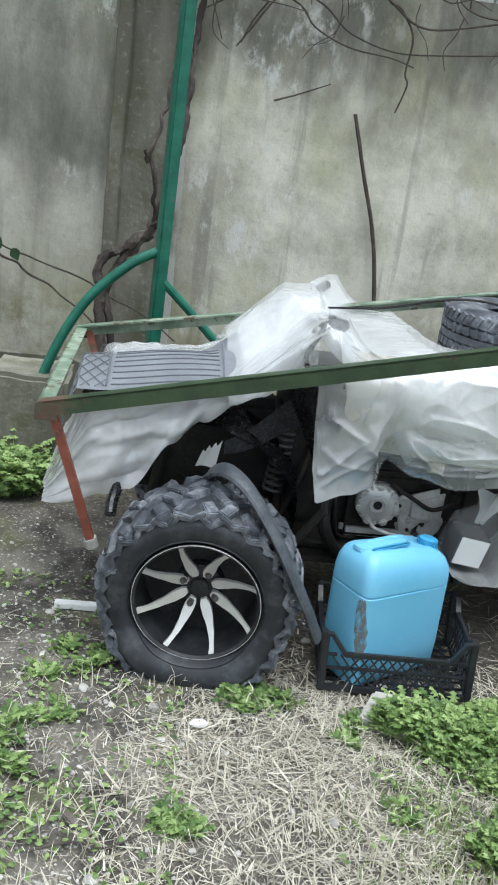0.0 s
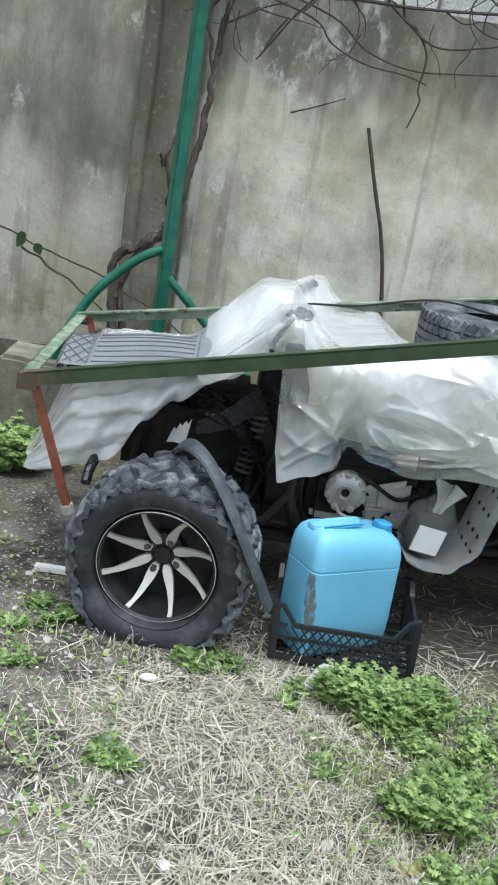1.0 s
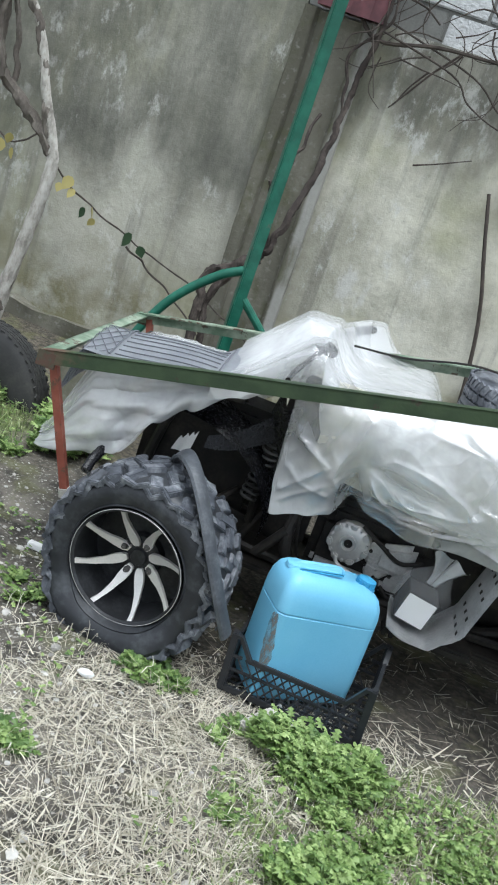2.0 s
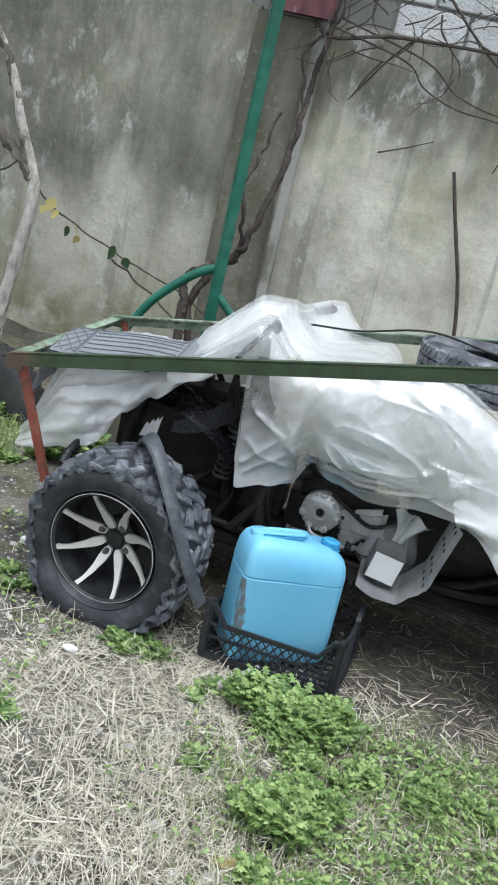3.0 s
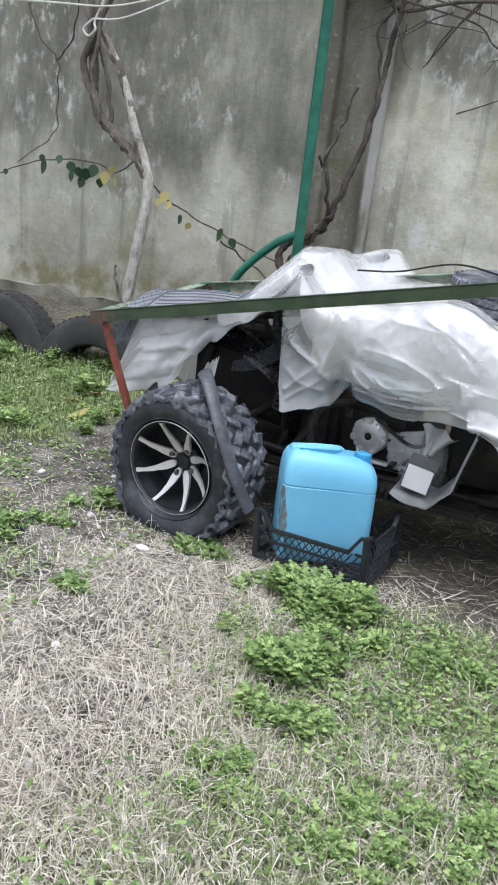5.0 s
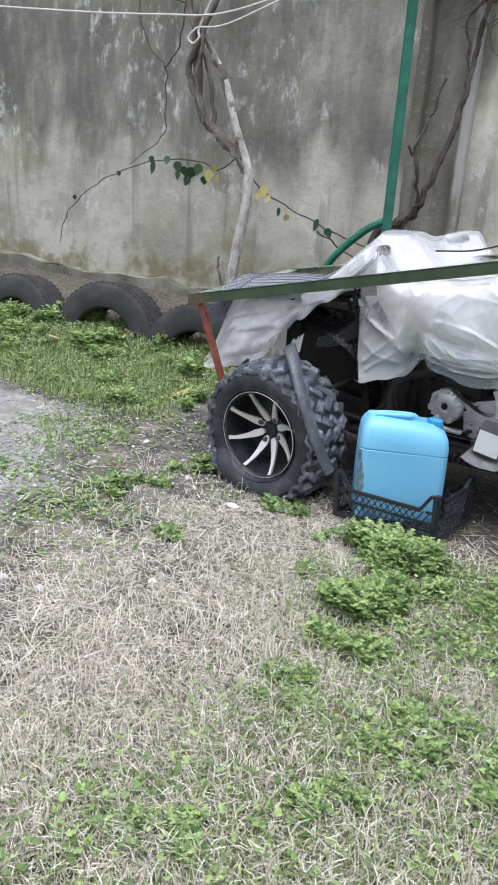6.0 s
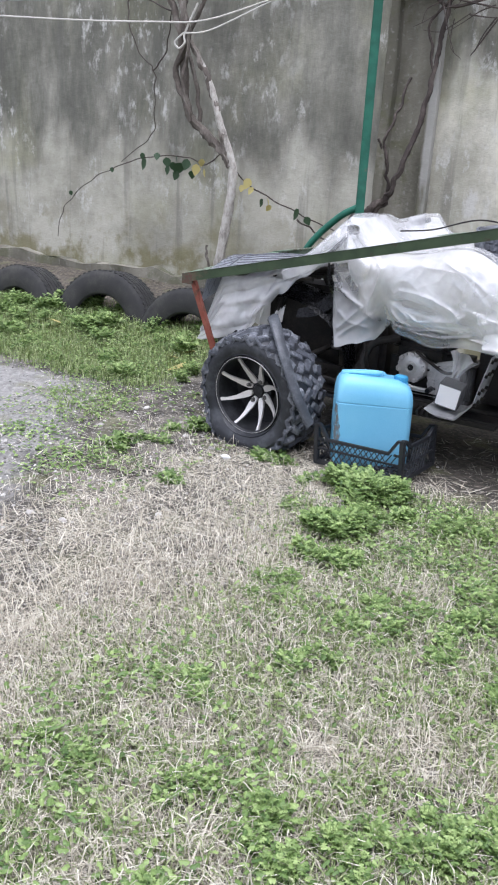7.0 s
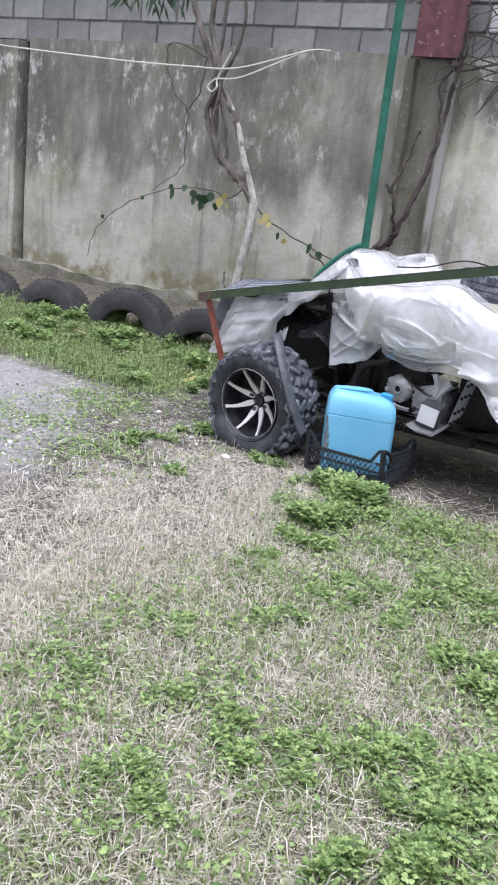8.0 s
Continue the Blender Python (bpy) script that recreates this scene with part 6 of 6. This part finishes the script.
def weed_mesh(seed, stems, spread, tall):
    """A tuft of thin stems carrying lobed leaves."""
    r = random.Random(seed)
    verts, faces = [], []
    lobes = [(0.0, -0.15), (0.07, 0.12), (0.42, 0.2), (0.12, 0.36), (0.55, 0.52), (0.15, 0.62), (0.32, 0.86), (0, 1.0), (-0.32, 0.86), (-0.15, 0.62), (-0.55, 0.52), (-0.12, 0.36), (-0.42, 0.2), (-0.07, 0.12)]
    for s in range(stems):
        az, rad = r.uniform(0, 6.283), spread * math.sqrt(r.random())
        h = tall * r.uniform(0.55, 1.0) * (1 - 0.35 * rad / spread)
        base = Vector((0.35 * rad * math.cos(az), 0.35 * rad * math.sin(az), -0.01))
        tip = Vector((rad * math.cos(az), rad * math.sin(az), h))
        i = len(verts)
        w = 0.0013
        verts += [base + Vector((w, 0, 0)), base - Vector((w, 0, 0)), tip - Vector((w * 0.6, 0, 0)), tip + Vector((w * 0.6, 0, 0))]
        faces.append((i, i + 1, i + 2, i + 3))
        for k in range(r.randint(5, 8)):
            t = 0.35 + 0.65 * k / 7
            c = base.lerp(tip, t) + Vector((r.uniform(-1, 1), r.uniform(-1, 1), r.uniform(-0.5, 0.6))) * 0.014
            a = az + r.uniform(-2.2, 2.2)
            L = r.uniform(0.02, 0.04)
            W = L * r.uniform(0.75, 1.0)
            d = Vector((math.cos(a), math.sin(a), r.uniform(-0.15, 0.9))).normalized()
            sd = d.cross(Vector((0, 0, 1))).normalized()
            up = sd.cross(d)
            i = len(verts)
            verts.append(c + d * L * 0.5 + up * 0.003)
            for u, v in lobes:
                verts.append(c + d * L * v + sd * W * u - up * 0.008 * abs(u) * r.uniform(0.2, 1.4))
            n = len(lobes)
            for q in range(n):
                faces.append((i, i + 1 + q, i + 1 + (q + 1) % n))
    me = bpy.data.meshes.new("weed_plant")
    me.from_pydata([tuple(v) for v in verts], [], faces)
    me.materials.append(MAT_WEED)
    return me


def leaf_carpet():
    """Small lobed leaves of ground cover, past counting."""
    r = random.Random(5)
    verts, faces = [], []
    shape = [(0.0, 0.0), (0.45, 0.2), (0.3, 0.45), (0.5, 0.7), (0.15, 1.0), (-0.15, 1.0), (-0.5, 0.7), (-0.3, 0.45), (-0.45, 0.2)]
    spots = []
    while len(spots) < 20500:
        if len(spots) < 11500:
            x, y = r.uniform(0.7, 3.4), r.uniform(-1.1, 2.2)
            ok = r.random() < thins(x, y) * greenness(x, y) * (0.25 + 1.6 * max(0, fuzz(x, y, 12, 3.2)))
        elif len(spots) < 18500:
            x, y = r.uniform(-3.5, 0.2), r.uniform(1.5, 4.0)
            ok = r.random() < greenness(x, y)
        else:
            x, y = r.uniform(-1.1, 0.35), r.uniform(1.2, 2.9)
            ok = r.random() < 0.12 + 1.2 * max(0, fuzz(x, y, 15, 2.6) - 0.05)
        if ok:
            spots.append((x, y))
    for x, y in spots:
        z = height(x, y) + r.uniform(0.004, 0.055 if y > 2.9 or x > 0.5 else 0.022)
        a, L, W = r.uniform(0, 6.283), r.uniform(0.012, 0.026), r.uniform(0.01, 0.02)
        d = Vector((math.cos(a), math.sin(a), r.uniform(-0.4, 0.6))).normalized()
        sd = d.cross(Vector((0, 0, 1))).normalized()
        up = sd.cross(d)
        i, c = len(verts), Vector((x, y, z))
        verts.append(tuple(c + d * L * 0.5 + up * 0.002))
        for u, v in shape:
            verts.append(tuple(c + d * L * v + sd * W * u - up * 0.006 * abs(u)))
        faces += [(i, i + 1 + q, i + 1 + (q + 1) % len(shape)) for q in range(len(shape))]
    me = bpy.data.meshes.new("ground_leaves")
    me.from_pydata(verts, [], faces)
    me.materials.append(MAT_WEED)
    tagged(new("ground_leaves", me), "small lobed green leaves of low ground cover", "ground cover", kind="stuff")


leaf_carpet()
WEEDS = [weed_mesh(s, 22, 0.075, 0.14) for s in range(4)]
LOW = [weed_mesh(s + 20, 9, 0.055, 0.035) for s in range(3)]
rng = random.Random(11)


def weed(x, y, s, tall=True):
    ob = new("weed_plant", rng.choice(WEEDS if tall else LOW))
    ob.matrix_basis = pose(x, y, height(x, y), rng.uniform(-8, 8), rng.uniform(-8, 8), rng.uniform(0, 360)) @ Matrix.Scale(s, 4)
    tagged(ob, "leafy bright green weed with lobed leaves" if tall else "low green weed spreading flat on the earth", "weed", "weeds in the grass")


for cx, cy, rx, ry, n, s in ((1.1, 2.09, 0.19, 0.09, 24, 0.98), (1.17, 1.94, 0.08, 0.05, 4, 0.65), (1.15, 1.67, 0.12, 0.08, 13, 0.9), (1.3, 1.92, 0.07, 0.06, 3, 0.7), (1.29, 1.42, 0.15, 0.08, 9, 0.65), (1.18, 1.1, 0.13, 0.07, 7, 0.55), (1.59, 1.9, 0.1, 0.08, 5, 0.7), (1.68, 1.1, 0.22, 0.14, 14, 0.6), (1.88, 1.34, 0.2, 0.14, 11, 0.65), (1.23, 0.49, 0.1, 0.07, 6, 0.5), (1.5, 0.78, 0.1, 0.07, 5, 0.5), (1.8, 0.16, 0.17, 0.12, 12, 0.6), (1.96, 0.33, 0.14, 0.1, 8, 0.6), (2.22, 0.31, 0.2, 0.15, 17, 0.7), (2.36, 0.1, 0.14, 0.12, 8, 0.7), (1.66, -0.2, 0.15, 0.1, 8, 0.55), (2.18, -0.04, 0.17, 0.12, 11, 0.65), (2.15, 0.92, 0.15, 0.14, 10, 0.65), (1.14, 0.08, 0.11, 0.08, 6, 0.5), (1.44, 0.14, 0.1, 0.07, 5, 0.5), (-0.36, 3.68, 0.17, 0.13, 14, 1.5)):
    for k in range(n):
        a, r = rng.uniform(0, 6.283), math.sqrt(rng.random())
        weed(cx + rx * r * math.cos(a), cy + ry * r * math.sin(a), s * rng.uniform(0.75, 1.15))
for x, y, s in ((0.55, 2.24, 1.2), (0.5, 2.2, 1.0), (0.6, 2.2, 0.9), (0.66, 2.24, 0.9), (0.06, 2.34, 1.1), (0.0, 2.42, 1.0), (0.12, 2.4, 0.8), (-0.06, 2.28, 1.0), (-0.12, 2.03, 1.2), (-0.16, 1.95, 1.2), (-0.05, 2.08, 0.9), (0.33, 1.72, 1.0), (0.36, 1.7, 0.8), (0.84, 2.13, 0.9), (0.8, 2.06, 0.8), (0.02, 2.12, 0.8), (0.9, 1.78, 0.8), (-0.08, 1.88, 0.9)):
    weed(x, y, s, False)
for k in range(110):
    x, y = rng.uniform(-2.8, -0.35), 4.05 - 1.25 * rng.random() ** 1.8
    if rng.random() < greenness(x, y) + 0.2:
        weed(x, y, rng.uniform(0.6, 1.2), rng.random() < 0.5)
for x, y, z, a in ((-0.8, 3.36, 0.05, 20), (-0.74, 3.52, 0.06, 80), (-0.66, 3.3, 0.05, 150), (1.12, 1.45, 0.02, 40), (-1.9, 3.4, 0.12, 10)):
    ob = new("fallen_leaf", LEAF_DRY)
    ob.matrix_basis = pose(x, y, z + height(x, y) * 0.5, 78, 10, a) @ Matrix.Scale(1.35, 4)
    tagged(ob, "pale yellow fallen leaf lying in the grass", "leaf", "fallen leaves")

# ---- blocks of the upper courses ----
bm = bmesh.new()
box(bm, (-0.19, -0.012, -0.088), (0.19, 0.012, 0.088), None, 0.006)
BLOCK = mesh_of("block", bm, MAT_BLOCK)
BLOCK_PALE = BLOCK.copy()
BLOCK_PALE.materials[0] = MAT_BLOCK_PALE
for row in range(5):
    z = WALL_TOP + 0.07 + 0.195 * row
    x = -6.0 + (0.2 if row % 2 else 0)
    while x < 3.0:
        ob = new("block", BLOCK_PALE if x > 0.45 else BLOCK)
        ob.matrix_basis = pose(x, WALL_Y + 0.05 + rng.uniform(-0.003, 0.004), z, 0, rng.uniform(-0.4, 0.4), rng.uniform(-0.3, 0.3))
        ob.parent = block_wall
        x += 0.398
